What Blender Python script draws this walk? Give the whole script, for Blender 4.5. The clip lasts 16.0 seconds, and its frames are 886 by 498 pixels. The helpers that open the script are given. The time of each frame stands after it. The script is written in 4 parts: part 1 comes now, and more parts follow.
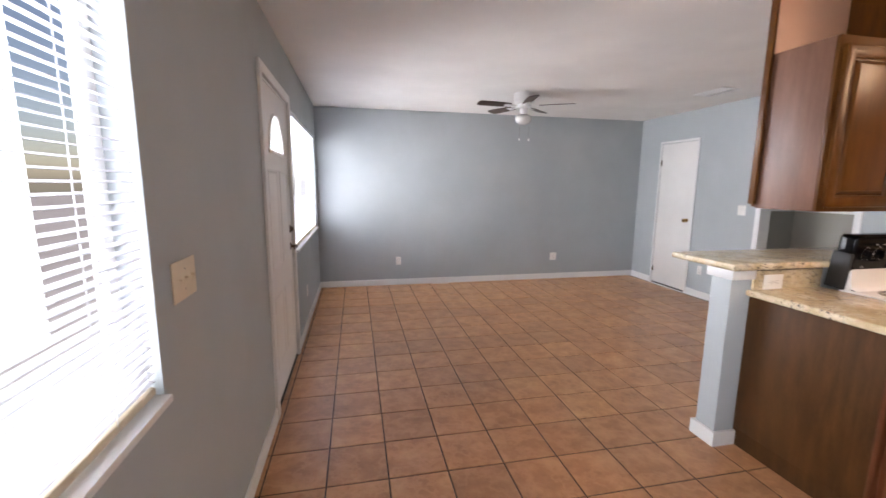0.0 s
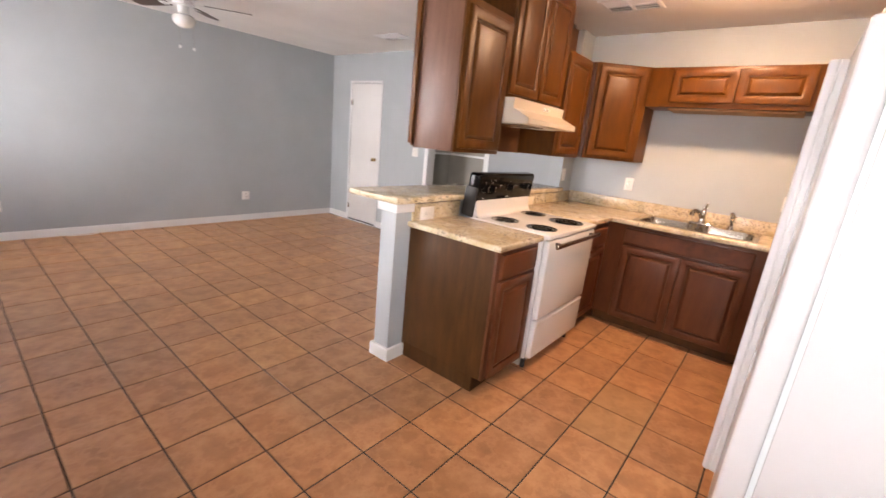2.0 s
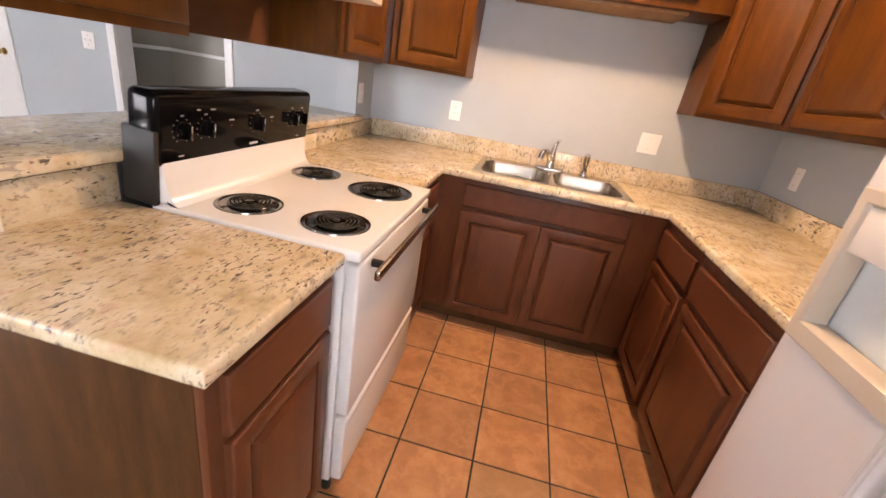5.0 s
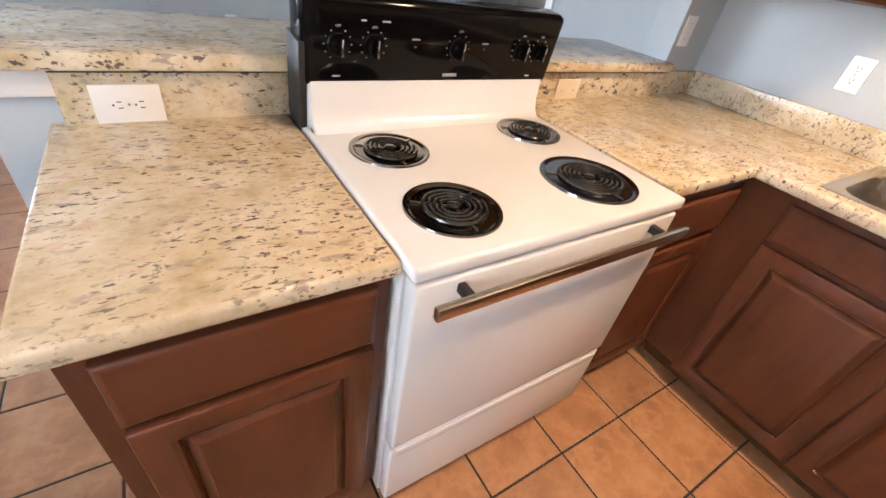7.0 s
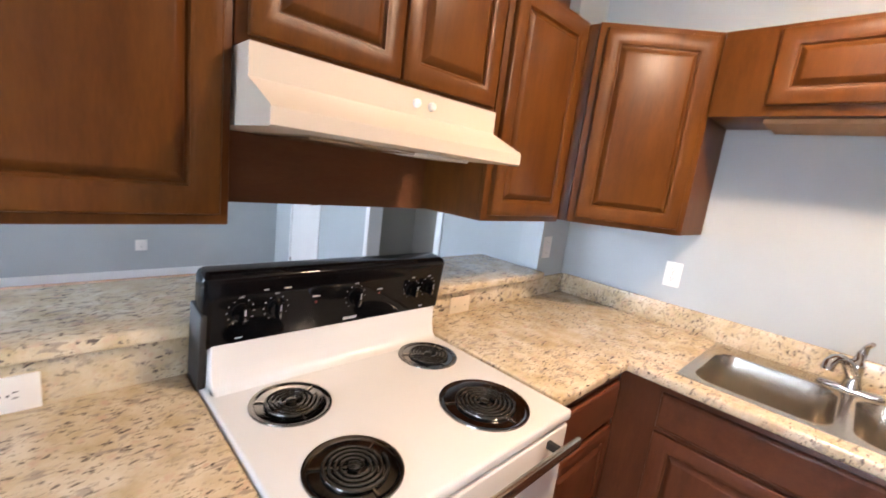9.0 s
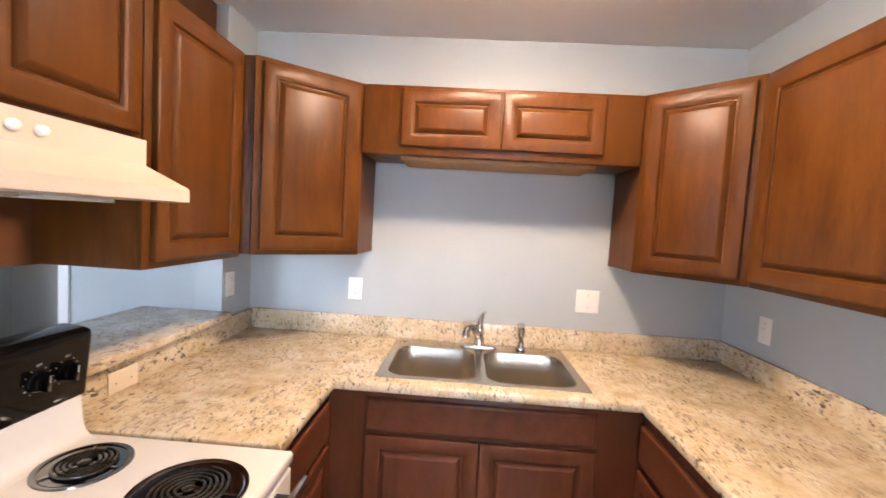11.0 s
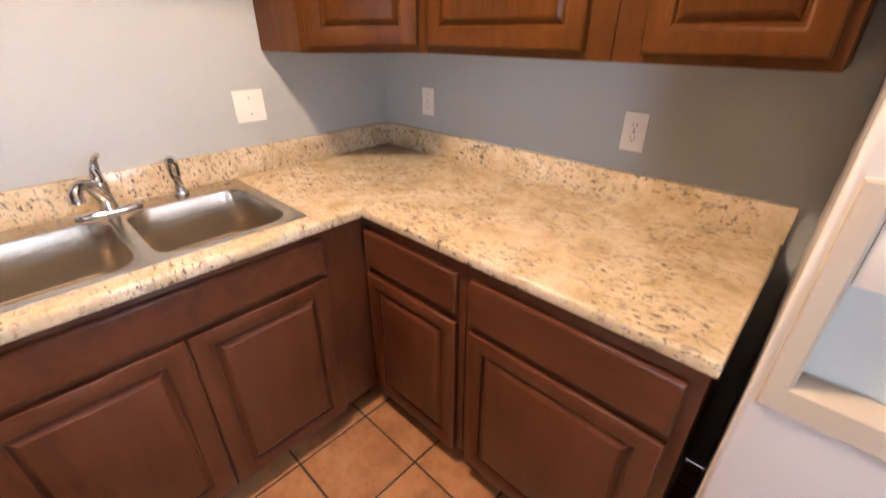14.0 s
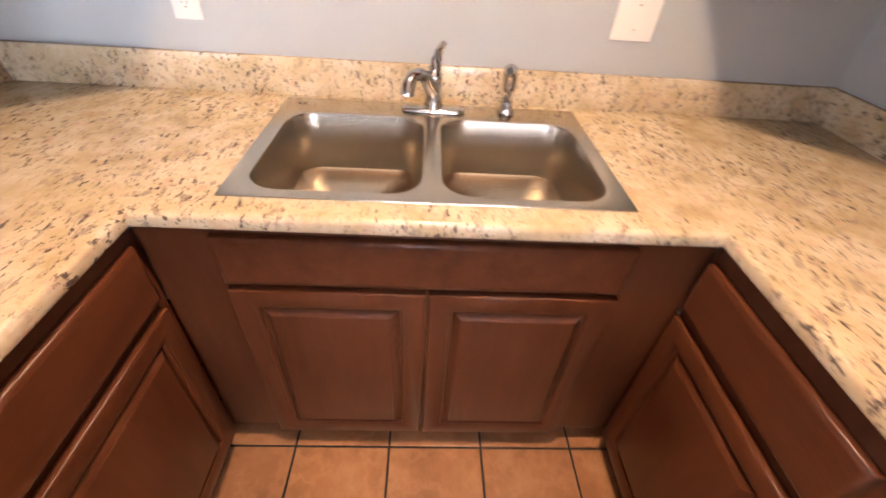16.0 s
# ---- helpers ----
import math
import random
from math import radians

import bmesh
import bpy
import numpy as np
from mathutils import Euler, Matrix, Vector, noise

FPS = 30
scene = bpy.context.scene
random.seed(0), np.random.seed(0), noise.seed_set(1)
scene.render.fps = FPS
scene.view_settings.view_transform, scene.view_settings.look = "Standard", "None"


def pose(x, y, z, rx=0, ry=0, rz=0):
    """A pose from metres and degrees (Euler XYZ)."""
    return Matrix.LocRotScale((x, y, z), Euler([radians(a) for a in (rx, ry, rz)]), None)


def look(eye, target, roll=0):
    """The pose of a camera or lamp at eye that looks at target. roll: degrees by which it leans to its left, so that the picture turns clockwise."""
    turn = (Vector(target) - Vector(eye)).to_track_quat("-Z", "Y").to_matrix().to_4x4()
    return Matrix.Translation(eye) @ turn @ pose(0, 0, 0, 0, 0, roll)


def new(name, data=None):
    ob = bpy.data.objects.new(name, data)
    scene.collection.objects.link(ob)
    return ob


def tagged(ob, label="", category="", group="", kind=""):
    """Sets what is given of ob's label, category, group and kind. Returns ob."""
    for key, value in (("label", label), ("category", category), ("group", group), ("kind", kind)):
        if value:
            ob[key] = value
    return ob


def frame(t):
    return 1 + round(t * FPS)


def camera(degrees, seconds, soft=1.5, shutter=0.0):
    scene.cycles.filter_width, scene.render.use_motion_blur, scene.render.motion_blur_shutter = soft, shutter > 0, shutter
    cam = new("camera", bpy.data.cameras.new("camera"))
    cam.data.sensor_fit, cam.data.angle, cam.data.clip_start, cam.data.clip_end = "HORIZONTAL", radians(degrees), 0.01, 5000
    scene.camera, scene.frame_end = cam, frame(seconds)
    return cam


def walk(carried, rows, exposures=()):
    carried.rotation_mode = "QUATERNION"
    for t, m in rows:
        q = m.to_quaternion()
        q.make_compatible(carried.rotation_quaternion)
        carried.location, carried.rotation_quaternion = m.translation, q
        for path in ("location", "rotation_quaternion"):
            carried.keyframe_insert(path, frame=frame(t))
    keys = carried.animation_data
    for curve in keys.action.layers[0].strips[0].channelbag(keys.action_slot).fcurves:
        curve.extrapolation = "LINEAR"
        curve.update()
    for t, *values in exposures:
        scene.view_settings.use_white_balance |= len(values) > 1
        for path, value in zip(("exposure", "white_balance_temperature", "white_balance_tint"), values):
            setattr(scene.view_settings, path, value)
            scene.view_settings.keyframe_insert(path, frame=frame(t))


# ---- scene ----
cam = camera(94.1, 16.0, shutter=0.3)
PATH = [
    (0, (-0.03, 0.22, 1.467), (0.38, 2.153, 1.156), 0.5),
    (0.5, (0.022, 0.19, 1.453), (0.689, 2.038, 1.081), 1.3),
    (1, (0.057, 0.158, 1.448), (1.018, 1.867, 1.052), 2.7),
    (1.5, (0.13, 0.189, 1.435), (1.357, 1.7, 0.979), 3.5),
    (2, (0.255, 0.305, 1.427), (1.767, 1.505, 0.905), 5.8),
    (2.5, (0.396, 0.509, 1.386), (2.067, 1.448, 0.814), 5.3),
    (3, (0.693, 0.674, 1.346), (2.452, 1.384, 0.713), 5.6),
    (3.5, (0.946, 0.801, 1.388), (2.787, 1.321, 0.804), 5.0),
    (3.7, (1.032, 0.883, 1.386), (2.904, 1.223, 0.772), 6.2),
    (5.8, (1.964, 0.978, 1.354), (3.706, 1.37, 0.453), 10.1),
    (6, (2.033, 0.979, 1.359), (3.678, 1.529, 0.364), 10.3),
    (6.5, (2.17, 0.936, 1.334), (3.375, 2.032, 0.174), 11.8),
    (7, (2.26, 0.896, 1.333), (3.243, 2.177, 0.152), 10.5),
    (7.5, (2.28, 0.869, 1.34), (3.229, 2.233, 0.227), 9.2),
    (8, (2.287, 0.859, 1.393), (3.347, 2.34, 0.567), 7.6),
    (8.2, (2.285, 0.856, 1.422), (3.38, 2.381, 0.733), 6.7),
    (10.3, (2.26, 0.868, 1.569), (4.162, 1.484, 1.61), 3.6),
    (10.5, (2.26, 0.887, 1.563), (4.212, 1.32, 1.569), 3.6),
    (11, (2.256, 0.894, 1.543), (4.25, 0.99, 1.417), 3.4),
    (11.5, (2.324, 0.901, 1.523), (4.306, 0.67, 1.381), 4.9),
    (12, (2.457, 0.876, 1.542), (4.371, 0.294, 1.554), 5.3),
    (12.5, (2.546, 0.857, 1.564), (4.316, -0.075, 1.589), 3.7),
    (13, (2.611, 0.902, 1.544), (4.216, -0.274, 1.349), 2.2),
    (13.5, (2.643, 0.923, 1.498), (4.079, -0.368, 0.977), 1.9),
    (14, (2.693, 0.931, 1.443), (3.915, -0.346, 0.506), 0.0),
    (14.5, (2.755, 0.863, 1.401), (3.873, -0.241, 0.164), -2.3),
    (15, (2.834, 0.72, 1.397), (4.18, -0.043, 0.13), -1.6),
    (15.5, (2.947, 0.724, 1.391), (4.447, 0.311, 0.134), -0.1),
    (16, (3.134, 0.804, 1.385), (4.671, 0.701, 0.109), 4.4),
]
walk(cam, [(t, look(eye, target, roll)) for t, eye, target, roll in PATH], exposures=(
    (0.0, -0.08, 7200, 23), (0.6, -0.1, 8400, 31), (1.5, 0.12, 7900, 27), (3.6, 0.05, 8150, 33), (6.0, 0.25, 6900, 20), (7.0, 0.3, 6500, 17), (8.2, 0.33, 6100, 16),
    (10.4, 0.27, 6000, 17), (12.5, 0.27, 6350, 19), (14.0, 0.2, 6500, 22), (15.0, 0.2, 7600, 29), (16.0, 0.22, 6850, 26)))


# ---- world, sun, lamps ----
world = bpy.data.worlds.new("sky")
scene.world = world
world.use_nodes = True
wn = world.node_tree
sky = wn.nodes.new("ShaderNodeTexSky")
sky.sky_type = "NISHITA"
sky.sun_disc = False
sky.sun_elevation, sky.sun_rotation = radians(52), radians(90)
wn.nodes["Background"].inputs[1].default_value = 0.12
wn.links.new(sky.outputs[0], wn.nodes["Background"].inputs[0])

sun = new("sun", bpy.data.lights.new("sun", "SUN"))
sun.data.energy, sun.data.angle, sun.data.color = 3.0, radians(0.5), (1.0, 0.95, 0.88)
sun.matrix_world = look((20, 0, 26), (0, 0, 0))


def window_light(x, y0, y1, z0, z1, radiance):
    """Sky light outside a window, on the far side of its blind."""
    ob = new("window_light", bpy.data.lights.new("window_light", "AREA"))
    wide, high = y1 - y0, z1 - z0
    ob.data.shape, ob.data.size, ob.data.size_y = "RECTANGLE", wide, high
    ob.data.energy, ob.data.color = radiance * math.pi * wide * high, (0.77, 0.90, 1.0)
    at = (x, (y0 + y1) / 2, (z0 + z1) / 2)
    ob.matrix_world = look(at, (1.0, at[1], at[2]))
    return ob


window_light(-1.3, -3.4, -0.4, -0.1, 3.4, 9.0)
window_light(-1.8, -0.7, 0.8, -0.1, 3.6, 17.5)
window_light(-3.0, 1.42, 3.6, -0.1, 4.2, 7.0)
window_light(-3.0, 3.62, 4.8, -0.1, 4.2, 4.0)
window_light(-2.2, 4.75, 9.5, -0.2, 3.8, 28.0)
# the kitchen downlight gives light from its opal lens
LAMP_GLOW = 465.0

# ---- materials ----


def mat(name, colour, rough=0.5, metal=0.0, spec=0.5):
    m = bpy.data.materials.new(name)
    m.use_nodes = True
    b = m.node_tree.nodes["Principled BSDF"]
    b.inputs["Base Color"].default_value = (*colour, 1)
    b.inputs["Roughness"].default_value = rough
    b.inputs["Metallic"].default_value = metal
    b.inputs["Specular IOR Level"].default_value = spec
    return m


def node(m, kind, **inputs):
    n = m.node_tree.nodes.new(kind)
    for k, v in inputs.items():
        n.inputs[k.replace("_", " ")].default_value = v
    return n


def link(m, a, b):
    m.node_tree.links.new(a, b)


def bsdf(m):
    return m.node_tree.nodes["Principled BSDF"]


def coords(m, scale=(1, 1, 1), kind="Object"):
    c = node(m, "ShaderNodeTexCoord")
    mp = node(m, "ShaderNodeMapping")
    mp.inputs["Scale"].default_value = scale
    link(m, c.outputs[kind], mp.inputs["Vector"])
    return mp.outputs["Vector"]


def ramp(m, fac, stops):
    r = node(m, "ShaderNodeValToRGB")
    els = r.color_ramp.elements
    while len(els) < len(stops):
        els.new(0.5)
    for e, (p, c) in zip(els, stops):
        e.position, e.color = p, (*c, 1)
    link(m, fac, r.inputs["Fac"])
    return r.outputs["Color"]


def mix(m, fac, a, b, mode="MIX"):
    x = node(m, "ShaderNodeMix")
    x.data_type, x.blend_type = "RGBA", mode
    for sock, v in ((x.inputs["Factor"], fac), (x.inputs["A"], a), (x.inputs["B"], b)):
        if isinstance(v, bpy.types.NodeSocket):
            link(m, v, sock)
        else:
            sock.default_value = v if isinstance(v, float) else (*v, 1)
    return x.outputs["Result"]


def noise_tex(m, vec, scale, detail=4.0, rough=0.55):
    n = node(m, "ShaderNodeTexNoise", Scale=scale, Detail=detail, Roughness=rough)
    link(m, vec, n.inputs["Vector"])
    return n.outputs["Fac"]


def relief(m, height, strength, distance=0.002):
    b = node(m, "ShaderNodeBump", Strength=strength, Distance=distance)
    link(m, height, b.inputs["Height"])
    link(m, b.outputs["Normal"], bsdf(m).inputs["Normal"])


def paint(name, colour, rough, stipple=0.25):
    m = mat(name, colour, rough)
    v = coords(m)
    big = noise_tex(m, v, 1.3, 3.0)
    c = mix(m, ramp(m, big, [(0.35, (0, 0, 0)), (0.65, (1, 1, 1))]), tuple(x * 0.95 for x in colour), tuple(min(1, x * 1.04) for x in colour))
    link(m, c, bsdf(m).inputs["Base Color"])
    relief(m, noise_tex(m, v, 140, 3.0), stipple, 0.001)
    return m


WALL = paint("blue_grey_wall_paint", (0.415, 0.450, 0.462), 0.68)
bsdf(WALL).inputs["Specular IOR Level"].default_value = 0.3
CEIL = paint("ceiling_paint", (0.84, 0.82, 0.79), 0.75, 0.5)
TRIM = paint("white_trim_paint", (0.78, 0.78, 0.77), 0.35, 0.05)
DOORWHITE = paint("white_door_paint", (0.80, 0.79, 0.77), 0.38, 0.06)
ENAMEL = mat("white_enamel", (0.70, 0.685, 0.66), 0.18)
FRIDGEWHITE = paint("white_textured_steel", (0.70, 0.688, 0.685), 0.16, 0.05)
# hall walls in a taupe of their own: dim warm light put into the colour
HALLDIM = paint("dim_lit_hall_wall", (0.30, 0.285, 0.25), 0.6)
ALMOND = mat("almond_enamel", (0.57, 0.495, 0.40), 0.28)
BLACKGLOSS = mat("black_gloss", (0.003, 0.003, 0.0035), 0.10, 0.0, 0.16)
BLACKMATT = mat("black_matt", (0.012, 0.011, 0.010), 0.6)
PLASTIC = mat("white_plastic", (0.78, 0.76, 0.72), 0.35)
IVORY = mat("ivory_plastic", (0.72, 0.62, 0.47), 0.4)
CHROME = mat("chrome", (0.58, 0.58, 0.59), 0.10, 1.0)
DARKCHROME = mat("smoked_chrome", (0.25, 0.245, 0.235), 0.13, 1.0)
COIL = mat("dark_coil_metal", (0.085, 0.082, 0.075), 0.20, 0.8)
BRASS = mat("brass", (0.62, 0.42, 0.18), 0.25, 1.0)
BRONZE = mat("dark_bronze", (0.11, 0.085, 0.065), 0.35, 1.0)
INK = mat("pale_print", (0.36, 0.36, 0.36), 0.6)
RED = mat("red_print", (0.16, 0.02, 0.02), 0.5)
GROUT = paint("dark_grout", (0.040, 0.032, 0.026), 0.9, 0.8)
GREYDRY = mat("dispenser_grey", (0.70, 0.76, 0.77), 0.35)
GLASS = mat("window_glass", (1, 1, 1), 0.0)
bsdf(GLASS).inputs["Transmission Weight"].default_value = 1.0
bsdf(GLASS).inputs["IOR"].default_value = 1.02
OPAL = mat("opal_glass", (0.85, 0.84, 0.80), 0.25)
bsdf(OPAL).inputs["Transmission Weight"].default_value = 0.25
LIT = mat("lit_opal_glass", (0.9, 0.8, 0.6), 0.3)
bsdf(LIT).inputs["Emission Color"].default_value = (1.0, 0.73, 0.47, 1)
bsdf(LIT).inputs["Emission Strength"].default_value = LAMP_GLOW
SLAT = mat("white_blind_slat", (0.72, 0.73, 0.77), 0.4)
leak = node(SLAT, "ShaderNodeBsdfTranslucent", Color=(0.78, 0.78, 0.86, 1))
both = node(SLAT, "ShaderNodeMixShader", Fac=0.05)
link(SLAT, bsdf(SLAT).outputs[0], both.inputs[1])
link(SLAT, leak.outputs[0], both.inputs[2])
link(SLAT, both.outputs[0], SLAT.node_tree.nodes["Material Output"].inputs["Surface"])
STUCCO = paint("pale_stucco", (0.62, 0.60, 0.56), 0.9, 0.8)
CONCRETE = paint("driveway_concrete", (0.42, 0.41, 0.39), 0.9, 0.6)


def wood(name, dark, light, axis, rough=0.35, spec=0.19):
    """Stained wood with grain along one axis."""
    m = mat(name, light, rough, 0.0, spec)
    sc = [9.0, 9.0, 9.0]
    sc[axis] = 1.6
    v = coords(m, sc)
    warp = noise_tex(m, v, 2.2, 5.0, 0.6)
    fine = noise_tex(m, coords(m, [s * 9 if s > 1 else s * 3 for s in sc]), 2.5, 3.0, 0.6)
    c = ramp(m, warp, [(0.30, dark), (0.55, tuple((a + b) / 2 for a, b in zip(dark, light))), (0.75, light)])
    c2 = mix(m, 0.12, c, ramp(m, fine, [(0.4, tuple(x * 0.45 for x in dark)), (0.62, light)]))
    blotch = noise_tex(m, coords(m), 3.0, 2.0)
    c3 = mix(m, ramp(m, blotch, [(0.35, (0, 0, 0)), (0.7, (1, 1, 1))]), c2, mix(m, 0.5, c2, light))
    link(m, c3, bsdf(m).inputs["Base Color"])
    relief(m, fine, 0.05, 0.0004)
    bsdf(m).inputs["Coat Weight"].default_value = 0.0
    bsdf(m).inputs["Coat Roughness"].default_value = 0.22
    return m


WOOD = wood("red_brown_stained_wood", (0.056, 0.0165, 0.0040), (0.130, 0.0455, 0.0078), 2)
WOODH = wood("red_brown_stained_wood_level", (0.056, 0.0165, 0.0040), (0.130, 0.0455, 0.0078), 0)
# same wood as WOOD, the redder cast of cool light put into the colour
WOOD_COOL = wood("cool_lit_stained_wood", (0.066, 0.0195, 0.0088), (0.138, 0.0450, 0.0195), 2, 0.32, 0.28)
WOODH_COOL = wood("cool_lit_stained_wood_level", (0.066, 0.0195, 0.0088), (0.138, 0.0450, 0.0195), 0, 0.32, 0.28)
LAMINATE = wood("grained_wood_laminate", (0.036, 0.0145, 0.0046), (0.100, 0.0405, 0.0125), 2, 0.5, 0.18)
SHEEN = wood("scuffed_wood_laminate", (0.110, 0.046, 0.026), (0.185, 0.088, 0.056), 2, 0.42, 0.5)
PLY = wood("pale_plywood", (0.30, 0.17, 0.085), (0.42, 0.26, 0.14), 0, 0.6)
HARDBOARD = wood("brown_hardboard", (0.115, 0.045, 0.019), (0.150, 0.062, 0.028), 0, 0.55)
# light brown lining with the lamp's orange light put into its colour
ORANGELIT = paint("orange_lit_panel", (0.56, 0.31, 0.20), 0.6, 0.1)
BLADE = wood("dark_fan_blade", (0.035, 0.016, 0.009), (0.075, 0.034, 0.02), 0, 0.35)


def granite():
    """Cream laminate printed as granite: warm clouds, taupe veins and dark flecks."""
    m = mat("cream_granite_laminate", (0.6, 0.5, 0.38), 0.14)
    v = coords(m)
    cloud = noise_tex(m, v, 11.0, 5.0, 0.65)
    base = ramp(m, cloud, [(0.30, (0.455, 0.35, 0.195)), (0.46, (0.575, 0.465, 0.30)), (0.68, (0.69, 0.60, 0.45))])
    pink = noise_tex(m, v, 30.0, 4.0, 0.6)
    base = mix(m, ramp(m, pink, [(0.56, (0, 0, 0)), (0.68, (0.75, 0.75, 0.75))]), base, (0.56, 0.38, 0.27))
    streak = coords(m, (1.0, 2.3, 1.5))
    group = noise_tex(m, v, 5.0, 3.0)
    gate = ramp(m, group, [(0.34, (0.10, 0.10, 0.10)), (0.55, (1, 1, 1))])
    for scale, lo, hi, col in ((24.0, 0.568, 0.63, (0.38, 0.31, 0.24)), (36.0, 0.590, 0.632, (0.12, 0.095, 0.08)), (62.0, 0.605, 0.650, (0.165, 0.13, 0.105))):
        fl = noise_tex(m, streak, scale, 4.0, 0.6)
        f1 = mix(m, 1.0, ramp(m, fl, [(lo, (0, 0, 0)), (hi, (1, 1, 1))]), gate, "MULTIPLY")
        base = mix(m, f1, base, col)
    link(m, base, bsdf(m).inputs["Base Color"])
    relief(m, fl, 0.03, 0.0005)
    return m


GRANITE = granite()


def tile_mat(name="terracotta_ceramic", tint=None):
    """Terracotta-coloured glazed ceramic, clouded, each tile of its own tone."""
    m = mat(name, (0.4, 0.2, 0.1), 0.33)
    info = node(m, "ShaderNodeObjectInfo")
    add = node(m, "ShaderNodeVectorMath")
    add.operation = "ADD"
    comb = node(m, "ShaderNodeCombineXYZ")
    mul = node(m, "ShaderNodeMath")
    mul.operation = "MULTIPLY"
    mul.inputs[1].default_value = 37.0
    link(m, info.outputs["Random"], mul.inputs[0])
    for k in ("X", "Y"):
        link(m, mul.outputs[0], comb.inputs[k])
    link(m, coords(m), add.inputs[0])
    link(m, comb.outputs[0], add.inputs[1])
    cloud = noise_tex(m, add.outputs[0], 7.5, 5.0, 0.6)
    c = ramp(m, cloud, [(0.30, (0.315, 0.142, 0.063)), (0.5, (0.41, 0.189, 0.086)), (0.70, (0.51, 0.268, 0.134))])
    swirl = noise_tex(m, add.outputs[0], 5.0, 6.0, 0.62)
    vein = ramp(m, swirl, [(0.44, (0, 0, 0)), (0.50, (0.34, 0.34, 0.34)), (0.55, (0, 0, 0))])
    c = mix(m, vein, c, (0.60, 0.315, 0.165))
    tone = ramp(m, info.outputs["Random"], [(0.0, (0.86, 0.86, 0.88)), (0.9, (1.06, 1.05, 1.02)), (1.0, (1.12, 1.15, 1.10))])
    c = mix(m, 1.0, c, tone, "MULTIPLY")
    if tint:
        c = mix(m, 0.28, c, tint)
    link(m, c, bsdf(m).inputs["Base Color"])
    rr = node(m, "ShaderNodeMapRange")
    rr.inputs["To Min"].default_value, rr.inputs["To Max"].default_value = 0.30, 0.37
    link(m, noise_tex(m, add.outputs[0], 24.0, 4.0), rr.inputs["Value"])
    link(m, rr.outputs[0], bsdf(m).inputs["Roughness"])
    relief(m, noise_tex(m, add.outputs[0], 30.0, 3.0), 0.06, 0.0012)
    return m


TILE = tile_mat()
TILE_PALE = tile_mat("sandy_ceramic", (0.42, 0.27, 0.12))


def steel():
    m = mat("brushed_steel", (0.54, 0.49, 0.42), 0.27, 1.0)
    n = noise_tex(m, coords(m, (4, 260, 60)), 3.0, 3.0)
    rr = node(m, "ShaderNodeMapRange")
    rr.inputs["To Min"].default_value, rr.inputs["To Max"].default_value = 0.21, 0.29
    link(m, n, rr.inputs["Value"])
    link(m, rr.outputs[0], bsdf(m).inputs["Roughness"])
    return m


STEEL = steel()

# ---- building helpers ----


def block(x0, x1, y0, y1, z0, z1, b=0.0, seg=2):
    """An upright box, its edges rounded by b."""
    bm = bmesh.new()
    v = [bm.verts.new((x, y, z)) for z in (z0, z1) for y in (y0, y1) for x in (x0, x1)]
    for f in ((0, 2, 3, 1), (4, 5, 7, 6), (0, 1, 5, 4), (2, 6, 7, 3), (0, 4, 6, 2), (1, 3, 7, 5)):
        bm.faces.new([v[i] for i in f])
    if b > 0:
        bmesh.ops.bevel(bm, geom=bm.edges[:], offset=b, segments=seg, affect="EDGES", profile=0.5)
    return bm


def join(*bms):
    out = bms[0]
    for b in bms[1:]:
        me = bpy.data.meshes.new("tmp")
        b.to_mesh(me)
        b.free()
        out.from_mesh(me)
        bpy.data.meshes.remove(me)
    return out


def loft(rings, cap0=False, cap1=False, closed=True):
    """Faces between successive rings of equal count."""
    bm = bmesh.new()
    rv = [[bm.verts.new(p) for p in r] for r in rings]
    n = len(rings[0])
    for a, b in zip(rv, rv[1:]):
        for i in range(n if closed else n - 1):
            j = (i + 1) % n
            bm.faces.new((a[i], a[j], b[j], b[i]))
    if cap0:
        bm.faces.new(rv[0][::-1])
    if cap1:
        bm.faces.new(rv[-1])
    bmesh.ops.recalc_face_normals(bm, faces=bm.faces[:])
    return bm


def circle(c, r, axis, n=24, start=0.0):
    c = Vector(c)
    a, b = [(Vector((0, 1, 0)), Vector((0, 0, 1))), (Vector((1, 0, 0)), Vector((0, 0, 1))), (Vector((1, 0, 0)), Vector((0, 1, 0)))][axis]
    return [c + a * (r * math.cos(start + 2 * math.pi * i / n)) + b * (r * math.sin(start + 2 * math.pi * i / n)) for i in range(n)]


def turned(profile, c, axis, n=28):
    """A turned body: profile rows of (radius, height along the axis)."""
    d = [Vector((1, 0, 0)), Vector((0, 1, 0)), Vector((0, 0, 1))][axis]
    return loft([circle(Vector(c) + d * h, max(r, 0.0004), axis, n) for r, h in profile], True, True)


def tube(points, r, n=10):
    """A round rod along points; r may be one radius or a list."""
    pts = [Vector(p) for p in points]
    rs = r if isinstance(r, (list, tuple)) else [r] * len(pts)
    rings = []
    up = Vector((0, 0, 1))
    for i, p in enumerate(pts):
        d = (pts[min(i + 1, len(pts) - 1)] - pts[max(i - 1, 0)]).normalized()
        s = d.cross(up)
        if s.length < 0.05:
            s = d.cross(Vector((0, 1, 0)))
        s.normalize()
        w = s.cross(d)
        rings.append([p + (s * math.cos(2 * math.pi * k / n) + w * math.sin(2 * math.pi * k / n)) * rs[i] for k in range(n)])
    return loft(rings, True, True)


